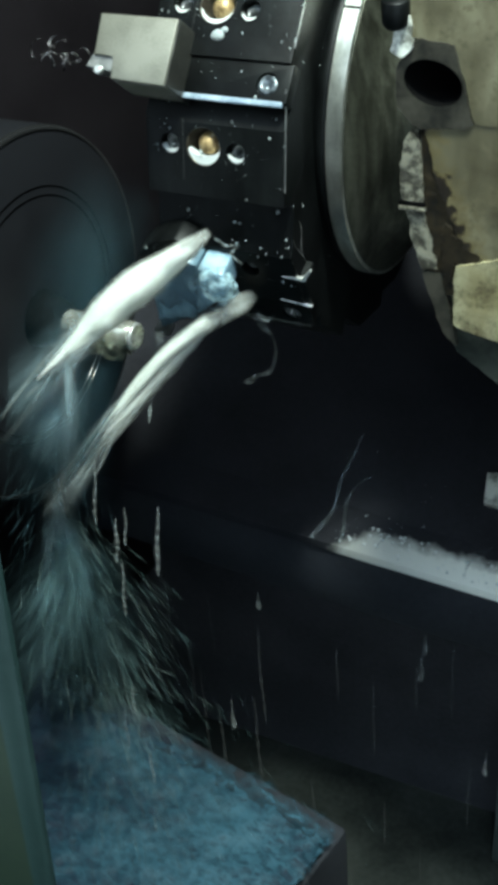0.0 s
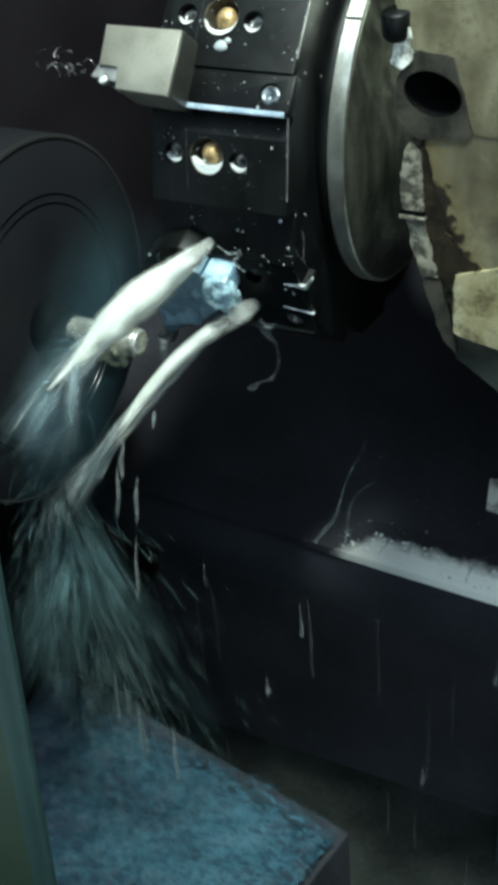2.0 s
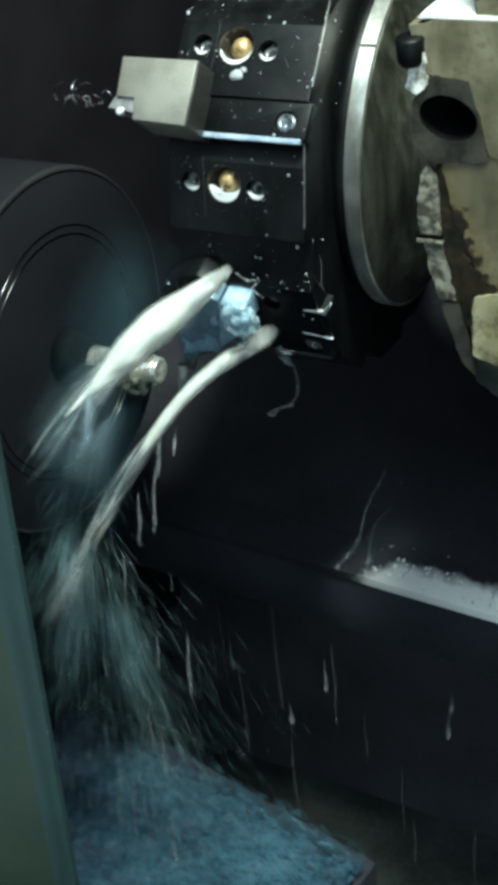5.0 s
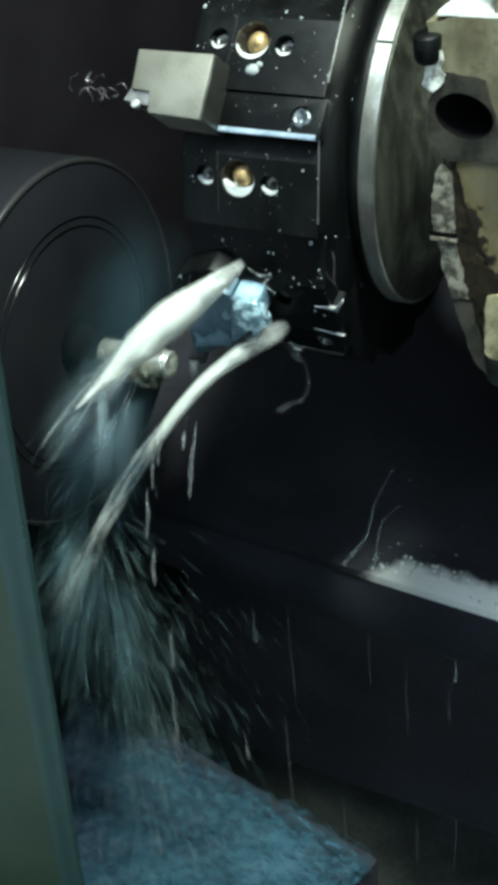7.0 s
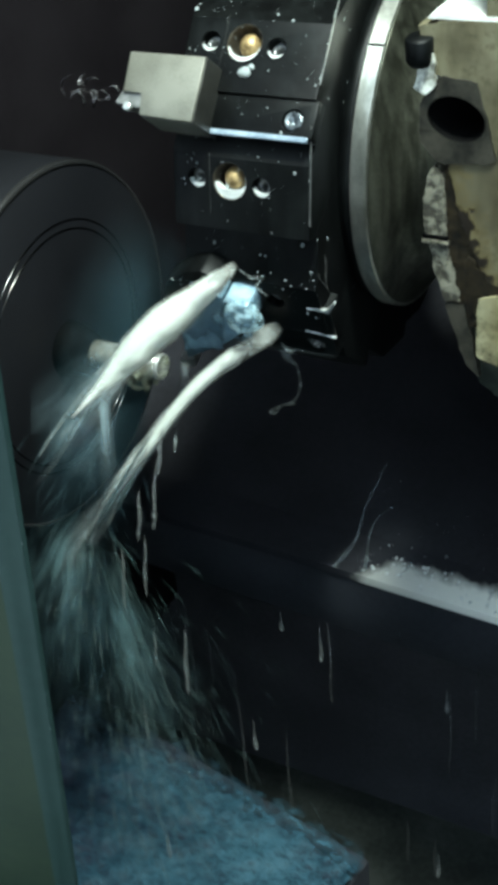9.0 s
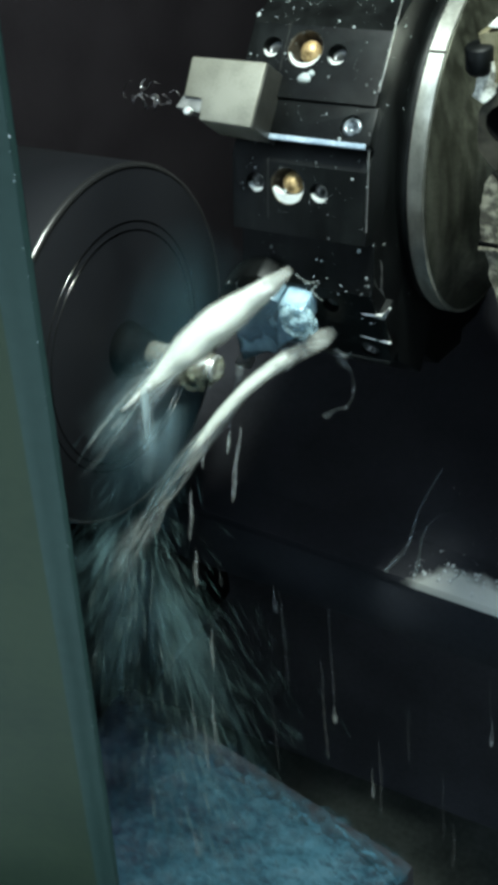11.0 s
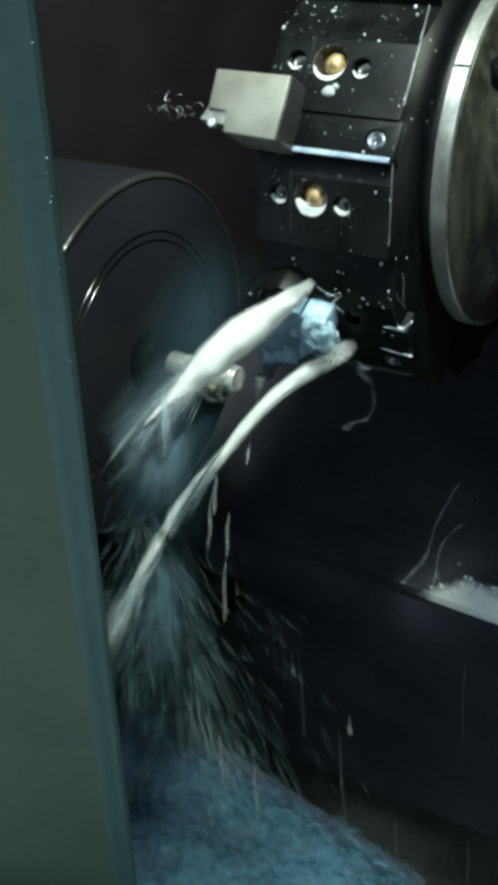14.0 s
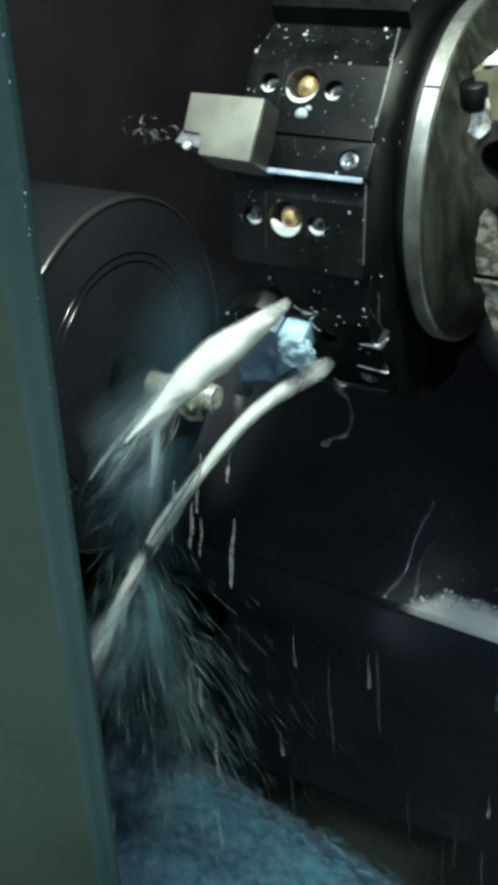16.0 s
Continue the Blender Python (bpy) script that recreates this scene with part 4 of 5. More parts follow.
shell("wall_right", box(0.75, 0.78, -0.75, 0.55, -0.62, 0.9), ENCLOSURE, "black sheet metal side wall", "wall")
shell("ceiling", box(-0.78, 0.78, -0.45, 0.58, 0.9, 0.92), ENCLOSURE, "black sheet metal roof of the machine", "ceiling")
# out of view; its height is set to keep light off the lower parts
shell("wall_front", box(-0.75, 0.75, -0.47, -0.45, -0.62, -0.12), ENCLOSURE, "unseen front wall raised to block low light", "wall")
shell("wall_headstock", box(-0.75, -0.19, -0.26, 0.55, -0.45, 0.35, 0.01), ENCLOSURE, "black headstock casing behind the chuck", "wall")


def way_cover():
    ob = thing("way_cover", pose(0, 0, 0), "sloping dark steel way cover running with coolant", "machine cover")
    s = math.tan(radians(27))
    run = 0.36
    # the slope, then the flatter nose with painted light, then the upright front lip
    side = [(LIP_Y + 0.028, LIP_Z + 0.0085), (LIP_Y + 0.028 + run, LIP_Z + 0.0085 + run * s), (LIP_Y + 0.028 + run, LIP_Z - 0.03 + run * s), (LIP_Y + 0.028, LIP_Z - 0.03)]
    to_x = Matrix(((0, 0, 1, 0), (1, 0, 0, 0), (0, 1, -LIP_FALL, 0), (0, 0, 0, 1)))
    part("slope_sheet", moved(prism(side, -0.34, 0.5), to_x), LIT_EDGE_COVER, ob, "dark glossy sloping sheet")
    nose = [(LIP_Y, LIP_Z - 0.004), (LIP_Y + 0.001, LIP_Z - 0.001), (LIP_Y + 0.004, LIP_Z), (LIP_Y + 0.0278, LIP_Z + 0.0085), (LIP_Y + 0.0278, LIP_Z - 0.006), (LIP_Y, LIP_Z - 0.006)]
    part("nose", moved(prism(nose, -0.34, 0.5), to_x), LIT_EDGE_COVER, ob, "front edge of the cover with its light painted in")
    part("front_lip", moved(box(-0.34, 0.5, LIP_Y + 0.001, LIP_Y + 0.03, LIP_Z - 0.052, LIP_Z - 0.0063, 0.001), Matrix(((1, 0, 0, 0), (0, 1, 0, 0), (-LIP_FALL, 0, 1, 0), (0, 0, 0, 1)))), COVER, ob, "dark front lip")
    return ob


way_cover()


shell("wall_apron", box(-0.60, 0.74, 0.075, 0.09, -0.62, LIP_Z - 0.03), APRON, "black sheet metal apron under the way cover", "wall")

shell("wall_partition", box(0.1185, 0.30, 0.030, 0.070, -0.62, -0.470, 0.002), PARTITION, "dull green sheet metal partition under the cover", "wall")


TRAY = pose(0.052, -0.106, 0, 0, 0, -11.5) @ pose(-0.055, 0.092, 0)


def tray():
    ob = thing("chip_tray", TRAY, "dark chip tray full of foaming blue coolant", "chip tray")
    part("tray_pan", box(-0.42, 0.0620, -0.40, -0.0970, -0.62, -0.424, 0.004), COVER, ob, "dark sheet metal pan")
    return ob


tray()


def foam():
    bm = bmesh.new()
    bmesh.ops.create_grid(bm, x_segments=190, y_segments=130, size=0.5)
    for v in bm.verts:
        x, y = -0.42 + 0.487 * (v.co.x + 0.5), -0.395 + 0.303 * (v.co.y + 0.5)
        rim = min(x + 0.42, 0.067 - x, y + 0.395, -0.092 - y)
        p = Vector((x * 60, y * 60, 0.3))
        h = 0.0022 * noise.noise(p) + 0.0014 * noise.noise(p * 2.7) + 0.0009 * noise.noise(p * 6.1)
        w = 0.006 * noise.noise(Vector((x * 45, y * 45, 7))) + 0.004 * noise.noise(Vector((x * 130, y * 130, 3)))
        v.co = Vector((x + (w if rim < 0.01 else 0), y + (w if rim < 0.01 else 0), -0.4115 + h - 0.006 * max(0, 1 - rim / 0.012)))
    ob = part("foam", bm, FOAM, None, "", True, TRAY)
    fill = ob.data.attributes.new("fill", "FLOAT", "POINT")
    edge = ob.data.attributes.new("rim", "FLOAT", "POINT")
    for i, v in enumerate(ob.data.vertices):
        x, y = v.co.x, v.co.y
        # shade painted in: the foam darkens away from its right rear corner
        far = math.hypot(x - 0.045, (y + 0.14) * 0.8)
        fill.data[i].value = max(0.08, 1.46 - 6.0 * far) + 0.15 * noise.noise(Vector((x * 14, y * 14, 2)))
        edge.data[i].value = min(1.0, max(0.0, min((-0.092 - y) / 0.034, (0.068 - x) / 0.006)))
    return tagged(ob, "churning blue coolant foam in the chip tray", "coolant foam", "", "stuff")


FOAM_OB = foam()


def bracket():
    ob = part("bracket", prism([(0.0, 0.0), (0.03, 0.0), (0.03, 0.030), (-0.004, 0.0205)], -0.002, 0.005, 0.0008, 2), WORN_AND_GLINT_WHITE, None, "", False, pose(0.0955, 0.0285, -0.2590, 27, 3, 0))
    return tagged(ob, "pale worn steel bracket on the way cover", "bracket")


bracket()


# ---- sliding door ----
def door():
    lean = Matrix(((1, 0, 0.16, 0.1116), (0, 1, -0.08, -0.4000), (0, 0, 1, 0.0839), (0, 0, 0, 1)))
    ob = thing("sliding_door", pose(0, 0, 0), "dark green painted sheet metal sliding door edge", "machine door")
    to_z = Matrix.Identity(4)
    a = radians(30)

    def along(d, e):
        # d: away from the edge along the sheet, e: towards the hall
        return (-d * math.cos(a) - e * math.sin(a), -d * math.sin(a) * 0.55 - e * math.cos(a))

    edge = [along(0, 0), along(0.0058, 0.0006), along(0.0058, -0.0016), along(0.0004, -0.0016)]
    part("edge_flange", moved(prism(edge, -0.80, 0.75, 0.0002, 1), lean), DOOR_PAINT, ob, "dark green folded edge")
    panel = [along(0.0060, 0.0002), along(0.34, 0.030), along(0.34, 0.026), along(0.0060, -0.0022)]
    part("door_panel", moved(prism(panel, -0.80, 0.75), lean), DOOR_SIDE, ob, "olive green door sheet")
    return ob


door()


# ---- coolant in the air ----
J1 = [(0.0072, -0.1150, -0.0125), (-0.0011, -0.1261, -0.0202), (-0.0140, -0.1299, -0.0310), (-0.0258, -0.1366, -0.0401), (-0.0374, -0.1450, -0.0510), (-0.0487, -0.1547, -0.0628), (-0.0599, -0.1651, -0.0742), (-0.0704, -0.1774, -0.0877), (-0.0785, -0.1956, -0.1082)]
J2 = [(0.0156, -0.1000, -0.0540), (0.0044, -0.1117, -0.0608), (-0.0102, -0.1202, -0.0706), (-0.0220, -0.1289, -0.0819), (-0.0370, -0.1404, -0.1019),
      (-0.0510, -0.1552, -0.1245), (-0.0616, -0.1643, -0.1420), (-0.0709, -0.1769, -0.1627), (-0.0793, -0.1947, -0.1870)]
R1 = [0.0034, 0.0044, 0.0066, 0.0085, 0.0076, 0.0058, 0.0045, 0.0034, 0.0022]
R2 = [0.0052, 0.0046, 0.0036, 0.0032, 0.0029, 0.0030, 0.0033, 0.0036, 0.0034]


def flow_data(me, n, rings, density):
    """Gives a strand its UV map (round it, along it) and its density along the way."""
    uv = me.uv_layers.new(name="flow")
    for lo in me.loops:
        i, k = divmod(lo.vertex_index, n)
        a = abs(2 * k / n - 1)
        uv.data[lo.index].uv = (a, i / rings)
    at = me.attributes.new("fill", "FLOAT", "POINT")
    for v in range(len(me.vertices)):
        at.data[v].value = density((v // n) / (rings - 1))


def fan_sheet(name, length, w0, w1, bow, drop, mat, parent, seed, peak=1.0, thick=0.0006, soft_top=0.16):
    """A curved sheet of spray that opens downwards, thin at its borders."""
    nu, nv = 28, 30
    vs, fs, dens, uvs = [], [], [], []
    for side in (0,):
        for j in range(nv):
            v = j / (nv - 1)
            for i in range(nu):
                u = 2 * i / (nu - 1) - 1
                w = w0 + (w1 - w0) * v ** 0.8
                rag = 1 + 0.25 * noise.noise(Vector((u * 2.5, seed, 0)))
                x = u * w + 0.10 * w * noise.noise(Vector((v * 3, u, seed)))
                y = bow * w * (1 - u * u) + (side * 2 - 1) * thick * (1 - u * u) + 0.12 * w * noise.noise(Vector((u * 2, v * 2, seed + 9)))
                z = -length * v * rag + drop * (1 - u * u) * v
                vs.append((x, y, z))
                dens.append(peak * max(0.0, 1 - u * u) ** 1.6 * min(1, v / soft_top + 0.02) * (1 - v) ** 0.9)
                uvs.append((u * 0.5 + 0.5 + seed, v + seed * 0.37))
    for side in (0,):
        o = side * nu * nv
        for j in range(nv - 1):
            for i in range(nu - 1):
                fs.append((o + j * nu + i, o + j * nu + i + 1, o + (j + 1) * nu + i + 1, o + (j + 1) * nu + i))
    me = bpy.data.meshes.new(name)
    me.from_pydata(vs, [], fs)
    uv = me.uv_layers.new(name="flow")
    for lo in me.loops:
        uv.data[lo.index].uv = uvs[lo.vertex_index]
    at = me.attributes.new("fill", "FLOAT", "POINT")
    for k, d in enumerate(dens):
        at.data[k].value = d
    me.materials.append(mat)
    me.shade_smooth()
    ob = new(name, me)
    ob.parent = parent
    return ob


def threads(name, pts, rad, first, count, length, width, spread, seed, mat, parent, label=""):
    """Loose threads of coolant that leave a stream along its way, joined into one part."""
    random.seed(seed)
    bm = bmesh.new()
    last = len(pts) - 2
    for _ in range(count):
        i = random.randint(first, last - 2)
        m = max(5, int(random.uniform(0.4, 1.0) * length))
        d = (pts[min(i + 3, last)] - pts[i]).normalized()
        a = random.uniform(0, 2 * math.pi)
        u = d.cross(Vector((0.31, 0.2, 0.93))).normalized()
        out = u * math.cos(a) + d.cross(u) * math.sin(a)
        open_up = spread * random.gauss(0, 1)
        line = []
        for k in range(m):
            j = i + k
            base = pts[j] if j <= last else pts[last] + (pts[last] - pts[last - 3]) * ((j - last) / 3) + Vector((0, 0, -0.00004 * (j - last) ** 2))
            line.append(base + out * (rad[min(i, last)] * random.uniform(0.78, 0.86) + open_up * k / m))
        w = width * random.uniform(0.4, 1.3)
        tube(line, [w * math.sin(math.pi * (k + 0.5) / m) ** 0.7 + 0.00002 for k in range(m)], 5, bm=bm)
    return part(name, bm, mat, parent, label, True)


def jet(points, radii, solid, seed, label, early):
    """A coolant jet: a dense core from the nozzle and a looser tail. Its origin is at the nozzle."""
    o = Vector(points[0])
    rel = [Vector(p) - o for p in points]
    ob = thing("coolant_jet", Matrix.Translation(o), label, "coolant jet", "coolant jets")
    pts, rad = spline(rel, 90), blend(radii, 90)
    n = int(90 * solid)
    core = [r * 0.95 * (1 if i < n - 26 else 0.12 + 0.88 * (n - i) / 26) for i, r in enumerate(rad[:n])]
    a = 7 if early == 0 else 16
    core = [r * min(1, (0.40 if early == 0 else 0.30) + i / (8 if early == 0 else 8)) for i, r in enumerate(core[a:])]
    body = part("jet_core", tube(pts[a:n], core, 40, 0.05, 0.06, seed, 0.85), JET, ob, "dense white milky core", True)
    flow_data(body.data, 40, n - a, lambda s: 1.0)
    # a torn skin of threads round the core, looser towards the end
    for grow, dense in ((1.04, 0.80), (1.12, 0.56), (1.26, 0.38)):
        skin = part("jet_froth", tube(pts[a:n], [r * grow / 0.95 + 0.0002 for r in core], 40, 0.10, 0.16, seed + grow, 0.85), JET_FLOW, ob, "frothy torn edge of the jet", True)
        flow_data(skin.data, 40, n - a, lambda s, dense=dense: dense * (0.55 + 0.6 * s) * min(1, 8 * s + 0.2) * min(1, 3.5 * (1 - s) + 0.02))
    m = 28 if early else 14
    c = 1 if early else 4
    for grow in (0.85, 1.05):
        skin = part("jet_root", tube(pts[c:m], [r * grow * (0.55 + 0.5 * min(1, i / 6)) for i, r in enumerate(rad[c:m])], 40, 0.15, 0.10, seed + 5, 0.9), JET_FLOW, ob, "dim root of the jet", True)
        flow_data(skin.data, 40, m - c, lambda s, grow=grow: (0.34 if grow < 1 else 0.24) * math.sin(math.pi * min(1, s + 0.02)) ** 0.6)
    # the end feathers out into sheets of drops
    for k, (back, spin, open_out) in enumerate(((30, 20, 1.0), (24, 95, 1.3), (16, 150, 1.5))):
        d = (pts[n - back + 8] - pts[n - back]).normalized() + Vector((0, 0, -0.14 * k if early == 0 else 0))
        sheet = fan_sheet("jet_feather", (0.046 if early == 0 else 0.052) + 0.008 * k, rad[n - back] * 0.9, rad[n - back] * 0.9 + (0.008 if early == 0 else 0.005) * open_out, 0.1, 0.0, FEATHER, ob, seed + k * 2.3, 1.25, 0.0006, 0.3)
        sheet.matrix_basis = Matrix.Translation(pts[n - back]) @ (-d).to_track_quat("Z", "Y").to_matrix().to_4x4() @ Matrix.Rotation(radians(spin), 4, "Z")
    threads("jet_threads", pts[:n + 4], rad, int(n * 0.45), 5 if early == 0 else 12, 22, 0.0008, 0.0014, int(seed * 10), JET_THIN, ob, "loose milky threads")
    threads("jet_threads", pts[:n + 4], rad, int(n * 0.74), 14 if early == 0 else 40, 24, 0.0006, 0.0022, int(seed * 10) + 1, THREAD, ob, "fine blue threads")
    return ob


def tail(points, radii, seed):
    """The end of the falling arc, which breaks off and runs down its way. Its origin is at its upper end, its z axis up its chord."""
    path = spline(points, 60)
    d = (path[-1] - path[0]).normalized()
    back = (Matrix.Translation(path[0]) @ (-d).to_track_quat("Z", "Y").to_matrix().to_4x4()).inverted()
    pts, rad = [back @ q for q in path], blend(radii, 60)
    ob = thing("coolant_slug", Matrix.Identity(4), "torn white slug of coolant running down the arc", "coolant jet")
    body = part("jet_core", tube(pts[:44], [r * 0.72 * math.sin(math.pi * (i + 1.5) / 46) ** 0.6 for i, r in enumerate(rad[:44])], 32, 0.24, 0.16, seed, 0.8), JET_SLUG, ob, "ragged milky core", True)
    flow_data(body.data, 32, 44, lambda s: 0.95 - 0.35 * s)
    for grow in (1.0, 1.35):
        skin = part("jet_froth", tube(pts, [r * grow * math.sin(math.pi * (i + 1.5) / 62) ** 0.5 for i, r in enumerate(rad)], 36, 0.35, 0.2, seed + grow, 0.85), JET_FLOW, ob, "frothy torn edge", True)
        flow_data(skin.data, 36, 60, lambda s, grow=grow: 0.62 / grow * math.sin(math.pi * min(1, s + 0.05)) ** 0.6)
    for k, spin in enumerate((15, 75, 135)):
        dd = (pts[52] - pts[44]).normalized()
        sheet = fan_sheet("jet_feather", 0.050, 0.0032, 0.0130, 0.1, 0.0, FEATHER, ob, seed + k * 2.3, 0.95, 0.0006, 0.35)
        sheet.matrix_basis = Matrix.Translation(pts[40 + 3 * k]) @ (-dd).to_track_quat("Z", "Y").to_matrix().to_4x4() @ Matrix.Rotation(radians(spin), 4, "Z")
    threads("jet_threads", pts, rad, 8, 34, 18, 0.0008, 0.0024, int(seed * 10), JET_THIN, ob, "loose milky threads")
    return ob


JET1 = jet(J1, R1, 0.80, 1.3, "white jet of milky coolant striking the tool", 0.0)
JET2 = jet(J2[:-2], R2[:-2], 0.88, 4.7, "white arc of milky coolant falling from the turret", 0.12)
J2_LONG = J2 + [(-0.0850, -0.2080, -0.2060), (-0.0885, -0.2190, -0.2260)]
SLUG = tail(J2_LONG[5:10], [0.0029, 0.0033, 0.0036, 0.0035, 0.0030], 6.1)


def burst(name, count, reach, cone, seed, mat, parent, width=0.00028, side=0.0):
    """A burst of drops drawn out along their ways from one place, mostly downwards, thinning out with distance."""
    random.seed(seed)
    vs, fs = [], []
    lean = random.gauss(0, 0.12) + side
    for _ in range(count):
        a, b = random.gauss(lean - 0.06, cone * 0.85), random.gauss(0, cone * 0.7)
        d = Vector((math.tan(max(-0.8, min(0.55 + side, a))), math.tan(max(-0.7, min(0.7, b))), -1)).normalized()
        r = reach * (0.06 + 0.94 * random.random() ** 1.15)
        top = d * r + Vector((random.gauss(0, 0.004), random.gauss(0, 0.004), -0.10 * r * r / reach))
        d = (d + Vector((0, 0, -0.9 * r / reach))).normalized()
        ln = random.uniform(0.012, 0.032) + 0.10 * r * random.random()
        w = width * random.uniform(0.25, 1.0) * (1.15 - 0.5 * r / reach)
        u = d.cross(Vector((0.3, 1, 0.1))).normalized() * w
        v = d.cross(u).normalized() * w
        base = len(vs)
        mid = top + d * ln * 0.6
        vs += [top, mid + u, mid - u * 0.5 + v * 0.8, mid - u * 0.5 - v * 0.8, top + d * ln]
        for k in range(3):
            p, q = base + 1 + k, base + 1 + (k + 1) % 3
            fs += [(base, p, q), (base + 4, q, p)]
    me = bpy.data.meshes.new(name)
    me.from_pydata([tuple(v) for v in vs], [], fs)
    at = me.attributes.new("fill", "FLOAT", "POINT")
    for i in range(len(vs)):
        at.data[i].value = 0.0 if i % 5 in (0, 4) else 1.0
    me.materials.append(mat)
    ob = new(name, me)
    ob.parent = parent
    return ob


SPRAY_THING = thing("coolant_spray", pose(-0.066, -0.170, -0.150), "blue-green spray of coolant bursting off the arc into the tray", "coolant spray", "", "stuff")
MIST_THING = thing("coolant_mist", pose(-0.062, -0.160, -0.085), "fine blue coolant mist thrown off the tool", "coolant spray", "", "stuff")
SPRAY_PIECES = [burst("spray_burst", 230, (0.10, 0.16, 0.21, 0.25)[k % 4], (0.30, 0.42, 0.34, 0.26)[k % 4], 100 + k, SPRAY if k % 3 else SPRAY_PALE, SPRAY_THING) for k in range(9)]
random.seed(12)
FANS = [(fan_sheet("spray_sheet", random.uniform(0.05, 0.15), 0.010, random.uniform(0.025, 0.06), random.uniform(-0.5, 0.5), -0.02, FAN if k % 2 else FAN_BLUE, SPRAY_THING, k * 1.7, 1.0, 0.0006, 0.25),
         random.uniform(-32, 6), (-11, -2, 7, -17, 16, 2, -24, 24, -6)[k], random.uniform(-30, 30)) for k in range(9)]
VEILS = [(fan_sheet("mist_sheet", random.uniform(0.050, 0.072), 0.010, random.uniform(0.020, 0.028), random.uniform(-0.3, 0.3), -0.01, VEIL, MIST_THING, 30 + k * 1.7, 0.95, 0.0006, 0.7),
          random.uniform(-42, -26), (36, 24, 10)[k], random.uniform(-25, 25)) for k in range(3)]
BEAM = fan_sheet("mist_beam", 0.060, 0.0034, 0.0056, 0.1, 0.0, BEAM_WATER, MIST_THING, 44.0, 1.0, 0.0006, 0.25)
BURSTS = [(fan_sheet("burst_sheet", random.uniform(0.06, 0.10), 0.008, random.uniform(0.020, 0.030), random.uniform(-0.3, 0.3), -0.01, VEIL, SPRAY_THING, 90 + k * 1.7, 0.5, 0.0006, 0.4),
           random.uniform(-10, 10), (14, 2)[k], random.uniform(-40, 40)) for k in range(2)]
SPRAY_PIECES += [burst("spray_burst", 60, 0.24, 0.22, 140 + k, SPRAY, SPRAY_THING, 0.0002, 0.45) for k in range(3)]
MIST_PIECES = [burst("mist_burst", 45, 0.055, 0.5, 200 + k, MIST, MIST_THING, 0.00028) for k in range(6)]


random.seed(15)
HAZE = [(fan_sheet("haze_sheet", 0.100, 0.026, 0.036, 0.05, 0.0, HAZE_BLUE, MIST_THING, 80 + k * 2.1, 0.8, 0.0006, 0.6), k) for k in range(2)]
random.seed(14)
CROWNS = [(fan_sheet("splash_sheet", random.uniform(0.02, 0.045), 0.012, random.uniform(0.022, 0.040), random.uniform(-0.5, 0.5), 0.0, FAN_BLUE, SPRAY_THING, 60 + k * 1.3, 0.8),
           random.uniform(-0.14, 0.05) + 0.070, random.uniform(-0.20, -0.10) + 0.177, random.uniform(-70, 70)) for k in range(3)]


def splash(points, radii, mat, seed):
    ob = part("coolant_splash", tube(spline(points, 24), blend(radii, 24), 9, 0.5, 0.35, seed), mat, None, "", True)
    return tagged(ob, "ragged splash of coolant clinging to the turret", "coolant splash", "coolant splashes")


splash([(0.0016, -0.1110, -0.0223), (0.0071, -0.1101, -0.0261), (0.0123, -0.1073, -0.0261), (0.0094, -0.1109, -0.0296), (0.0147, -0.1105, -0.0338)], [0.0002, 0.0008, 0.0004, 0.0007, 0.0002], SPLASH, 1)
splash([(0.0138, -0.0983, -0.0653), (0.0181, -0.0986, -0.0690), (0.0214, -0.0958, -0.0674)], [0.0005, 0.0012, 0.0003], SPLASH, 3)
splash([(-0.0321, -0.1130, -0.0770), (-0.0309, -0.1206, -0.0886), (-0.0307, -0.1291, -0.0998), (-0.0286, -0.1387, -0.1133)], [0.0026, 0.0020, 0.0012, 0.0004], SPLASH, 4)
splash([(0.0105, -0.0950, -0.0690), (0.0152, -0.0950, -0.0754), (0.0195, -0.0950, -0.0787)], [0.0016, 0.0022, 0.0006], CURL_WATER, 7)
splash([(0.0195, -0.0950, -0.0787), (0.0207, -0.0950, -0.0887), (0.0190, -0.0950, -0.0960), (0.0157, -0.0950, -0.1016)], [0.0004, 0.0010, 0.0006, 0.0011], CURL_WATER, 8)
splash([(0.0157, -0.0950, -0.1016), (0.0100, -0.0950, -0.1040), (0.0050, -0.0950, -0.1085), (0.0016, -0.0950, -0.1091)], [0.0009, 0.0005, 0.0016, 0.0007], CURL_WATER, 9)
splash([(-0.0648, -0.1350, -0.0608), (-0.0594, -0.1350, -0.0602), (-0.0549, -0.1350, -0.0600)], [0.0002, 0.0012, 0.0014], SPLASH, 12)


def bar_wash():
    """Coolant that washes round the bar and hangs from it in a ragged skirt."""
    pts = spline([(-0.076, -0.1150, -0.0800), (-0.068, -0.1150, -0.0820), (-0.056, -0.1155, -0.0835), (-0.0425, -0.1150, -0.0800)], 40)
    ob = part("coolant_film", tube(pts, blend([0.0020, 0.0090, 0.0106, 0.0088, 0.0040], 40), 28, 0.45, 0.35, 17, 1.0), WASH, None, "", True)
    return tagged(ob, "olive sheet of coolant washing round the bar", "coolant", "", "stuff")


bar_wash()


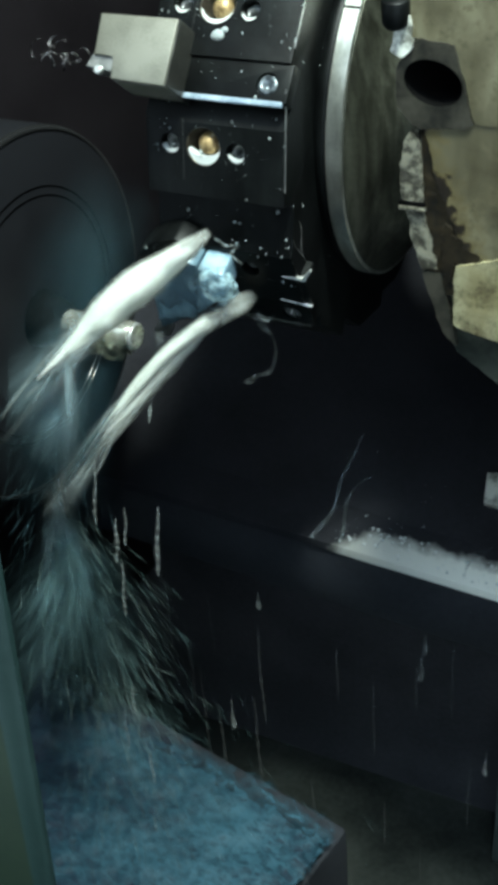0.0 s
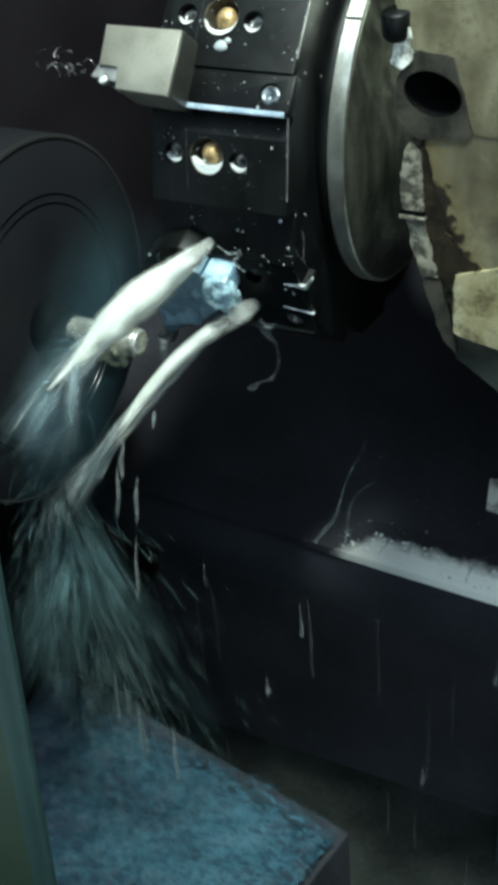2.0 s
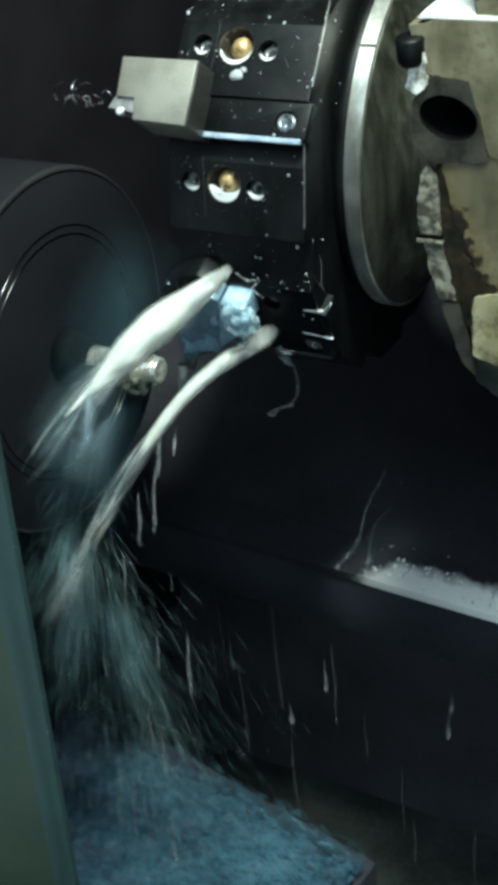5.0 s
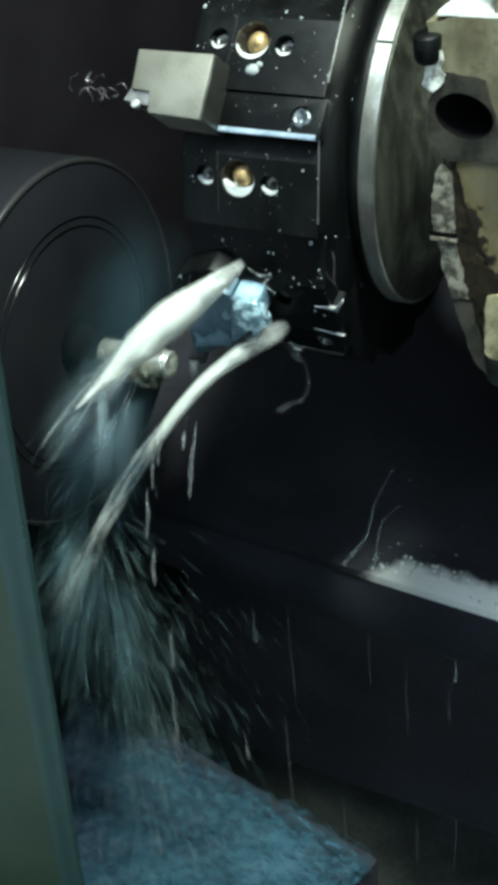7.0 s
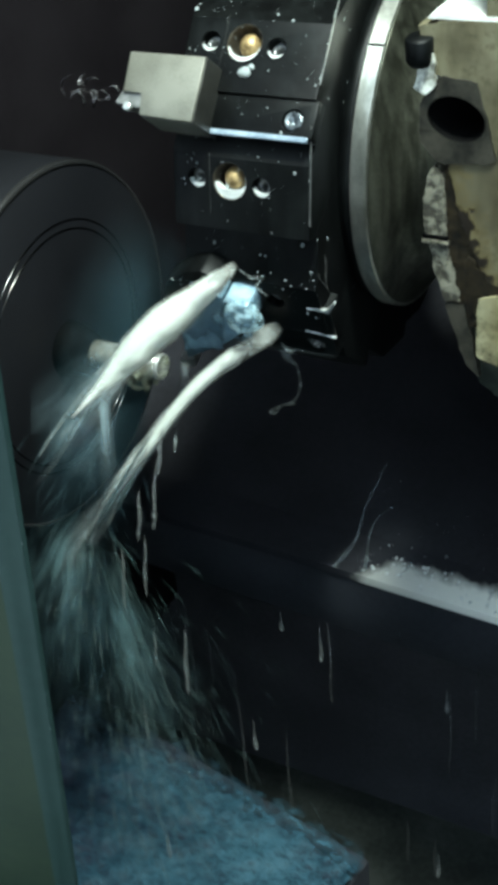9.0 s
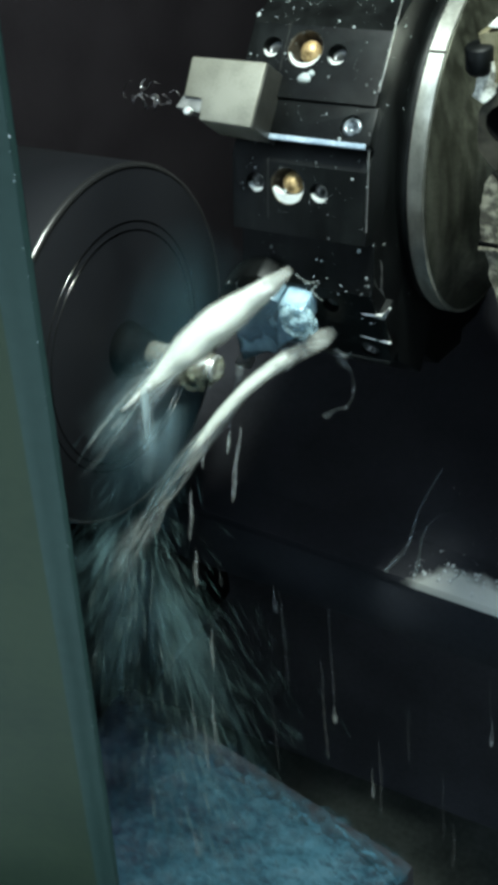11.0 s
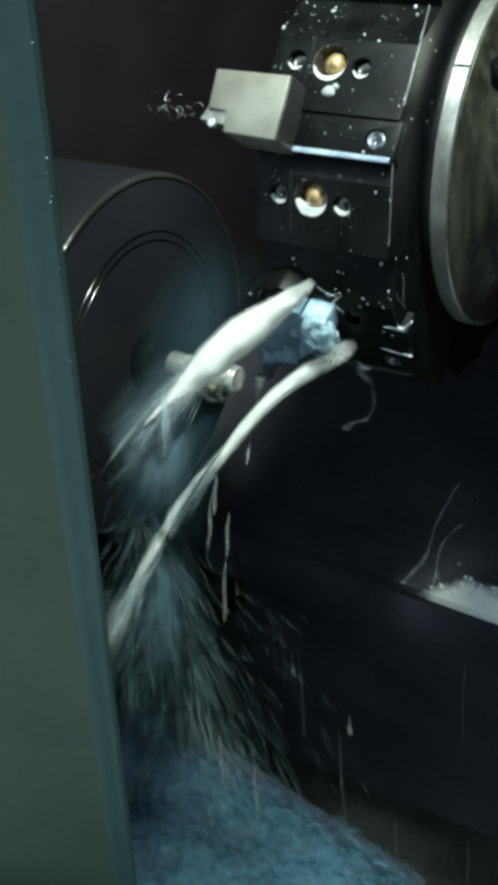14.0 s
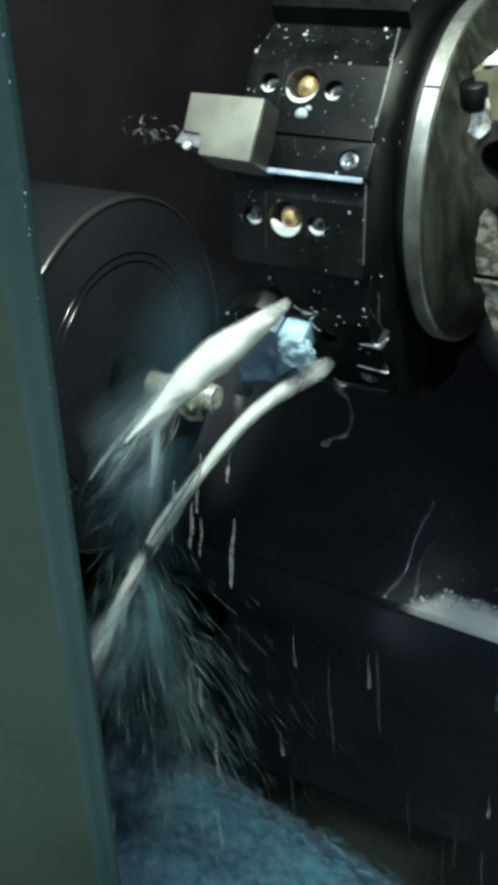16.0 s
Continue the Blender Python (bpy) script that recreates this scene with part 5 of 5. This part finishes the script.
def drop_piece(name, length, width, seed, mat, label, category, group):
    random.seed(seed)
    n = 26
    pts = [(0.0004 * math.sin(i * 0.31 + seed), 0, -length * i / (n - 1)) for i in range(n)]
    rad = [width * (0.15 + 0.85 * math.sin(math.pi * (i + 0.3) / n) ** 0.5) * (0.7 + 0.4 * i / n) * (0.35 + 0.65 * abs(math.sin(i * 0.83 + seed * 1.7)) + 0.25 * random.random()) for i in range(n)]
    ob = part(name, tube(pts, rad, 7, 0.45, 0.55, seed), mat, None, "", True)
    return tagged(ob, label, category, group)


def falling_drop(length, width, seed):
    """A drop with a drawn-out neck."""
    n = 22
    rad = [width * (0.16 + 0.84 * max(0.0, (i / (n - 1) - 0.25) / 0.75) ** 1.3) * (1 if i < n - 4 else math.sqrt(max(0.05, (n - i) / 4.5))) for i in range(n)]
    pts = [(0.0003 * math.sin(i * 0.4 + seed), 0, -length * i / (n - 1)) for i in range(n)]
    ob = part("drip", tube(pts, rad, 10, 0.12, 0.4, seed), GOB, None, "", True)
    return tagged(ob, "grey drop of coolant falling from the cover", "drip", "drips from the cover")


random.seed(21)
DRIPS = []
for k in range(24):
    x = random.uniform(-0.13, 0.17)
    if k % 3 == 0:
        ob = falling_drop(random.uniform(0.014, 0.030), random.uniform(0.0016, 0.0028), k)
    else:
        ob = drop_piece("drip", random.uniform(0.03, 0.10), random.uniform(0.0007, 0.0014), k, DRIP, "drip of milky coolant falling from the cover", "drip", "drips from the cover")
    DRIPS.append((ob, x, LIP_Y - 0.003 - random.uniform(0, 0.004), LIP_Z - 0.052 - LIP_FALL * x, random.uniform(0.75, 1.5), random.random()))
GOBS = [(drop_piece("coolant_gob", random.uniform(0.018, 0.050), random.uniform(0.0008, 0.0016), 50 + k, GOB, "torn gob of coolant falling from the jet", "coolant drop", "falling coolant gobs"),
         random.uniform(-0.050, -0.014), random.uniform(0.45, 0.9), random.random()) for k in range(9)]


def rivulet(points, width, seed, mat):
    pts = spline(points, 8 * len(points))
    m = len(pts)
    random.seed(seed)
    shake = [noise.noise(Vector((i * 0.35, seed, 0))) for i in range(m)]
    pts = [q + Vector((0.0012 * shake[i], 0, 0)) for i, q in enumerate(pts)]
    rad = [width * (0.35 + 0.65 * (i / m)) * (0.8 + 0.5 * shake[m - 1 - i]) for i in range(m)]
    ob = part("rivulet", tube(pts, rad, 10, 0.2, 0.5, seed, 0.35), mat, None, "", True)
    return tagged(ob, "thin rivulet of coolant running down the cover", "rivulet", "rivulets on the cover")


COURSES = (
    (0.0020, [(0.0081, 0.0507, -0.2404), (0.0067, 0.0390, -0.2463), (0.0044, 0.0198, -0.2560), (0.0065, -0.0004, -0.2655), (0.0030, -0.0137, -0.2701), (0.0001, -0.0226, -0.2731)]),
    (0.0016, [(0.0230, 0.0266, -0.2536), (0.0161, 0.0193, -0.2569), (0.0130, 0.0075, -0.2628), (0.0169, -0.0073, -0.2686), (0.0190, -0.0206, -0.2734)]),
    (0.0016, [(0.1131, 0.0054, -0.2695), (0.1035, 0.0004, -0.2707), (0.0977, -0.0091, -0.2737), (0.0985, -0.0220, -0.2807)]),
    (0.0010, [(0.0460, -0.0002, -0.2677), (0.0437, -0.0089, -0.2706), (0.0393, -0.0220, -0.2774)]),
    (0.0009, [(0.0005, -0.0222, -0.2879), (0.0045, -0.0222, -0.3034), (0.0078, -0.0222, -0.3232)]),
    (0.0010, [(0.1023, -0.0222, -0.2888), (0.1066, -0.0222, -0.3062), (0.1133, -0.0222, -0.3330)]),
    (0.0009, [(0.0447, -0.0222, -0.3091), (0.0428, -0.0222, -0.3247)]),
)


def rivulets():
    for k, (width, course) in enumerate(COURSES):
        rivulet(course, width, k, FILM)


rivulets()


def beads(name, count, place, size, seed, label, mat=None):
    """Small drops that stand on a surface. place() gives a point and its normal."""
    random.seed(seed)
    base = bmesh.new()
    bmesh.ops.create_icosphere(base, subdivisions=1, radius=1)
    bv, bf = [v.co.copy() for v in base.verts], [[v.index for v in f.verts] for f in base.faces]
    base.free()
    vs, fs = [], []
    for _ in range(count):
        p, n = place()
        r = size * (0.26 + random.random() ** 5 * 1.5)
        q = n.to_track_quat("Z", "Y")
        o = len(vs)
        vs += [p + q @ Vector((v.x * r * random.uniform(0.8, 1.1), v.y * r * random.uniform(0.8, 1.3), v.z * r * 0.55)) for v in bv]
        fs += [[o + i for i in f] for f in bf]
    me = bpy.data.meshes.new(name)
    me.from_pydata([tuple(v) for v in vs], [], fs)
    me.materials.append(mat or BEAD)
    me.shade_smooth()
    return tagged(new(name, me), label, "water drops", "", "stuff")


def on_flat(th, x0, x1, y0, y1, z):
    f = face_pose(th)

    def place():
        return f @ Vector((random.uniform(x0, x1), random.uniform(y0, y1), z)), (f.to_3x3() @ Vector((0, 0, 1)))
    return place


def on_cover():
    y = min(0.12, random.expovariate(40))
    s = math.tan(radians(27))
    z = LIP_Z + 0.0085 + (y - 0.028) * s if y > 0.028 else LIP_Z + (y - 0.004) * 0.357
    x = 0.16 - 0.15 * random.random() ** 1.3
    return Vector((x, LIP_Y + max(y, 0.004), max(z, LIP_Z) - LIP_FALL * x)), Vector((0, -0.4, 0.9)).normalized()


def on_ring():
    a = radians(random.uniform(-40, 80))
    x = random.uniform(0.0412, 0.0488)
    n = Vector((0, -math.cos(a), math.sin(a)))
    return n * 0.0724 + Vector((x, 0, 0)), n


def on_side():
    a, r = radians(random.uniform(-50, 70)), random.uniform(0.078, 0.108)
    return Vector((XR + 0.0001, -r * math.cos(a), r * math.sin(a))), Vector((1, 0, 0))


def on_edge():
    k = random.choice((0, 1, 2, 3))
    f = face_pose(TH2 + 30 * (k - 1))
    return f @ Vector((XR - 0.0006, random.uniform(-0.0135, 0.03), -0.0004)), (f.to_3x3() @ Vector((0.7, 0, 0.7)))


beads("drops", 34, on_flat(TH2, XL + 0.001, XR - 0.001, -0.0130, 0.014, 0.0), 0.0006, 1, "small bright coolant drops on the turret flat")
beads("drops", 42, on_flat(TH2 + 30, XL + 0.001, XR - 0.001, -0.0130, 0.029, 0.0), 0.0006, 2, "small bright coolant drops on the turret flat")
beads("drops", 26, on_flat(TH2, XL + 0.001, XR - 0.006, -0.036, -0.0145, -0.0088), 0.0006, 3, "coolant drops in the empty tool slot")
beads("drops", 40, on_flat(TH2 - 30, 0.0, XR - 0.001, -0.010, 0.02, 0.0), 0.0006, 4, "coolant drops on the lower turret flat")
beads("drops", 14, on_flat(TH2 + 30, -0.006, XR - 0.008, -0.0350, -0.0210, -0.0012), 0.0006, 5, "coolant drops on the clamping wedge")
beads("drops", 24, on_flat(TH2 - 30, -0.0310, -0.0100, 0.0080, 0.0180, 0.0086), 0.0006, 11, "coolant drops on the black tool clamp")
beads("drops", 40, on_ring, 0.0004, 6, "coolant drops on the hub ring")
beads("drops", 30, on_side, 0.0004, 7, "coolant drops on the turret side")
beads("drops", 90, on_edge, 0.0004, 8, "coolant drops along the turret edge")
beads("drops", 60, on_flat(TH2 + 30, XL + 0.001, XR - 0.001, -0.0190, 0.029, 0.0), 0.00032, 21, "fine wet speckle on the turret flat")
beads("drops", 50, on_flat(TH2, XL + 0.001, XR - 0.001, -0.0190, 0.029, 0.0), 0.00032, 22, "fine wet speckle on the turret flat")
beads("drops", 24, on_flat(TH2 + 30, XL + 0.001, XR - 0.001, 0.0180, 0.0285, 0.0), 0.0005, 23, "row of coolant drops along the turret flat's upper edge")


def on_door():
    z = random.uniform(-0.08, 0.12)
    return Vector((0.1116 + 0.16 * z + random.uniform(-0.0003, 0.0002), -0.4000 - 0.08 * z, 0.0839 + z)), Vector((0.5, -0.8, 0))


beads("drops", 70, on_door, 0.00012, 10, "tiny coolant drops along the door edge")
beads("drops", 150, on_cover, 0.0006, 9, "coolant drops on the way cover")


def on_strip():
    x, d = 0.16 - 0.145 * random.random() ** 1.1, random.uniform(0.004, 0.019)
    return Vector((x, LIP_Y + d, LIP_Z + (d - 0.004) * 0.357 - LIP_FALL * x)), Vector((0, -0.34, 0.94))


beads("drops", 190, on_strip, 0.0009, 24, "bright coolant drops on the lit edge of the cover", DROP_AND_CRESCENT_WHITE)


def hanging_drop(x, y, r):
    f = face_pose(TH2 + 30)
    bm = bmesh.new()
    bmesh.ops.create_uvsphere(bm, u_segments=20, v_segments=12, radius=1)
    for v in bm.verts:
        v.co = Vector((v.co.x * r * (1 - 0.25 * v.co.y), v.co.y * r * 0.8, v.co.z * r * 0.5))
    ob = part("coolant_drop", bm, BEAD, None, "", True, f @ pose(x, y, 0.0002))
    return tagged(ob, "large bright coolant drop under a nozzle", "coolant drop", "large coolant drops")


def lit_crescent(th, x, y, r, depth, top):
    """A white crescent that paints the lit lower wall of a round recess."""
    outer = [(r * math.cos(radians(a)), r * math.sin(radians(a))) for a in range(195, 346, 6)]
    inner = [(0.97 * r * math.cos(radians(a)), 0.97 * r * math.sin(radians(a)) * (1 - depth)) for a in range(345, 194, -6)]
    ob = part("lit_crescent", prism(outer + inner, top - 0.004, top), DROP_AND_CRESCENT_WHITE, None, "", False, face_pose(th) @ pose(x, y, 0))
    return tagged(ob, "white crescent painting the lit lower wall of a recess", "coolant", "coolant in the recesses")


for th, depth in ((TH2, 0.46), (TH2 + 30, 0.22), (TH2 + 60, 0.3)):
    lit_crescent(th, 0, 0.0018, 0.0078, depth, -0.0007)
    lit_crescent(th, -0.0162, 0.0018, 0.0042, 0.3, -0.0012)
    lit_crescent(th, 0.0152, 0.0005, 0.0042, 0.3, -0.0012)
hanging_drop(0.0030, -0.0108, 0.0030)
hanging_drop(0.0056, -0.0084, 0.0016)


# ---- motion ----
REACH = (0.0, 0.35, 1.0, 0.95, 0.0, 0.1, 0.9, 0.7, 0.3, 0.9, 0.5, 0.1, 0.05, 0.85, 0.5, 0.15, 0.6, 0.8, 0.2, 0.55, 0.1, 0.9, 0.3, 0.8, 0.7, 0.4, 0.2, 0.9, 0.7, 0.35, 0.0, 0.85, 0.7)


def cycle(ob, way, period, phase, step=0.1):
    """Key ob along way(s), s from 0 to 1, again and again: the coolant is pumped round."""
    # a lap lasts whole threes of frames
    laps = 3 * max(1, round(period * FPS / 3))
    rows, lap, first = [], 0, 2 - 3 * round(phase * laps / 3) - 3
    while first < 16 * FPS:
        n = max(2, round(laps / FPS / step))
        for i in range(n + 1):
            t = (first + (laps - 1) * i / n) / FPS
            if 0 <= t <= 16.0 and (not rows or frame(t) > frame(rows[-1][0])):
                rows.append((t, way(i / n, lap)))
        first += laps
        lap += 1
    if rows[0][0] > 0:
        rows.insert(0, (0.0, rows[0][1]))
    if rows[-1][0] < 16.0:
        rows.append((16.0, rows[-1][1]))
    walk(ob, rows)


def wobble(lap, key):
    """A steady chance number from -1 to 1 for one lap of one piece."""
    return math.sin(lap * 12.9898 + key * 78.233) * math.cos(lap * 4.1 + key)


def motions():
    # chuck and bar turn fast about the spindle
    walk(CHUCK, [(k * 0.1, pose(-0.10, AXIS[1], AXIS[2], (73 * k) % 360, 0, 0)) for k in range(161)])
    walk(BAR, [(k * 0.1, pose(*AXIS, (73 * k) % 360, 0, 0)) for k in range(161)])
    random.seed(77)
    # the jets shiver about their nozzles, across the stream
    for ob, o, a in ((JET1, J1[0], 1.2), (JET2, J2[0], 1.5)):
        rows = []
        for k in range(int(16 * FPS) + 1):
            v = a * (2 * abs((k / 5.3) % 2 - 1) - 1) + 0.3 * random.uniform(-a, a)
            rows.append((k / FPS, pose(*o, -0.37 * v, 0.73 * v, -0.57 * v)))
        walk(ob, rows)
    # the arc's end breaks off again and again: how far it reaches down its way at each half second
    path = spline(J2_LONG, 400)

    def slug_at(reach):
        i = int(max(0.0, min(0.60, 0.13 + 0.42 * reach)) * 399)
        d = (path[min(399, i + 160)] - path[i]).normalized()
        sink = max(0.0, reach - 1.35)
        return Matrix.Translation(path[i] + Vector((-0.010, -0.012, -0.16)) * sink) @ (-d).to_track_quat("Z", "Y").to_matrix().to_4x4()

    rows = [(0.0, slug_at(REACH[0]))]
    for k, (now, then) in enumerate(zip(REACH, REACH[1:])):
        t = 0.5 * k
        rows += [(t + 0.1, slug_at(now + 0.55)), (t + 7 / 30, slug_at(now + 1.3)), (t + 8 / 30, slug_at(then - 1.1)), (t + 0.4, slug_at(then - 0.45)), (t + 0.5, slug_at(then))]
    walk(SLUG, rows)
    for k, ob in enumerate(SPRAY_PIECES):
        dx, dy, tilt = random.uniform(-0.010, 0.010), random.uniform(-0.008, 0.008), random.uniform(-10, 10)
        cycle(ob, lambda s, lap, k=k, dx=dx, dy=dy, tilt=tilt: pose(dx + 0.010 * s, dy, 0.022 - 0.10 * s - 0.05 * s * s + 0.012 * wobble(lap, k), tilt, -6 * s + 9 * wobble(lap, k + 3), 40 * wobble(lap, k + 7)), 0.42, k / len(SPRAY_PIECES))
    walk(BEAM, [(j * 0.1, pose(0.016 + 0.004 * math.sin(j * 1.7), -0.008, 0.028 + 0.004 * math.sin(j * 2.3), 4 * math.sin(j * 0.9), 8 + 5 * math.sin(j * 1.3), 30)) for j in range(161)])
    for k, ob in enumerate(MIST_PIECES):
        dx, dy, tilt = random.uniform(-0.01, 0.014), random.uniform(-0.01, 0.01), random.uniform(10, 40)
        cycle(ob, lambda s, lap, dx=dx, dy=dy, tilt=tilt: pose(dx - 0.012 * s, dy - 0.008 * s, 0.012 - 0.055 * s, 0, tilt, 0), 0.45, k / len(MIST_PIECES))
    for k, (ob, rx, ry, rz) in enumerate(FANS):
        cycle(ob, lambda s, lap, rx=rx, ry=ry, rz=rz: pose(0.004 * s, 0, 0.010 - 0.04 * s + 0.012 * wobble(lap, rz), rx * (0.8 + 0.3 * s), ry + 3 * s + 8 * wobble(lap, rx), rz + 25 * wobble(lap, ry)), 0.40, (k * 0.37) % 1)
    for k, (ob, rx, ry, rz) in enumerate(VEILS):
        cycle(ob, lambda s, lap, rx=rx, ry=ry, rz=rz: pose(0.010 - 0.008 * s, 0.022 - 0.004 * s, 0.030 - 0.014 * s, rx, ry + 4 * s + 10 * wobble(lap, rx), rz + 20 * wobble(lap, ry)), 0.35, (k * 0.41) % 1)
    for k, (ob, rx, ry, rz) in enumerate(BURSTS):
        cycle(ob, lambda s, lap, rx=rx, ry=ry, rz=rz: pose(0.003 - 0.008 * s, -0.004 * s, 0.020 - 0.035 * s, rx, ry + 4 * s + 8 * wobble(lap, rx), rz + 20 * wobble(lap, ry)), 0.35, (k * 0.37) % 1)
    HX, HY, HZ = (0.018, 0.002), (0.055, 0.030), (0.084, 0.030)
    for ob, k in HAZE:
        walk(ob, [(j * 0.4, pose(HX[k] + random.uniform(-0.003, 0.003), HY[k], HZ[k] + random.uniform(-0.004, 0.004), -38, 12 - 12 * k, 0)) for j in range(41)])
    for k, (ob, x, y, rz) in enumerate(CROWNS):
        cycle(ob, lambda s, lap, x=x, y=y, rz=rz: pose(x, y, -0.247 - 0.012 * s, 180, 0, rz), 0.30, (k * 0.29) % 1)
    for ob, x, y, z, period, phase in DRIPS:
        cycle(ob, lambda s, lap, x=x, y=y, z=z: pose(x, y - 0.01 * s, z + 0.012 - 0.36 * s * s - 0.004 * s), period, phase)
    for ob, x, period, phase in GOBS:
        y = -0.135 + 0.4 * x
        cycle(ob, lambda s, lap, x=x, y=y: pose(x - 0.02 * s, y - 0.02 * s, -0.09 - 0.1 * s - 0.21 * s * s, 0, 12 * (1 - s), 0), period, phase)
    walk(FOAM_OB, [(k / 5, TRAY @ pose(random.uniform(-0.006, 0), random.uniform(-0.005, 0.001), random.uniform(-0.001, 0.001))) for k in range(81)])


motions()
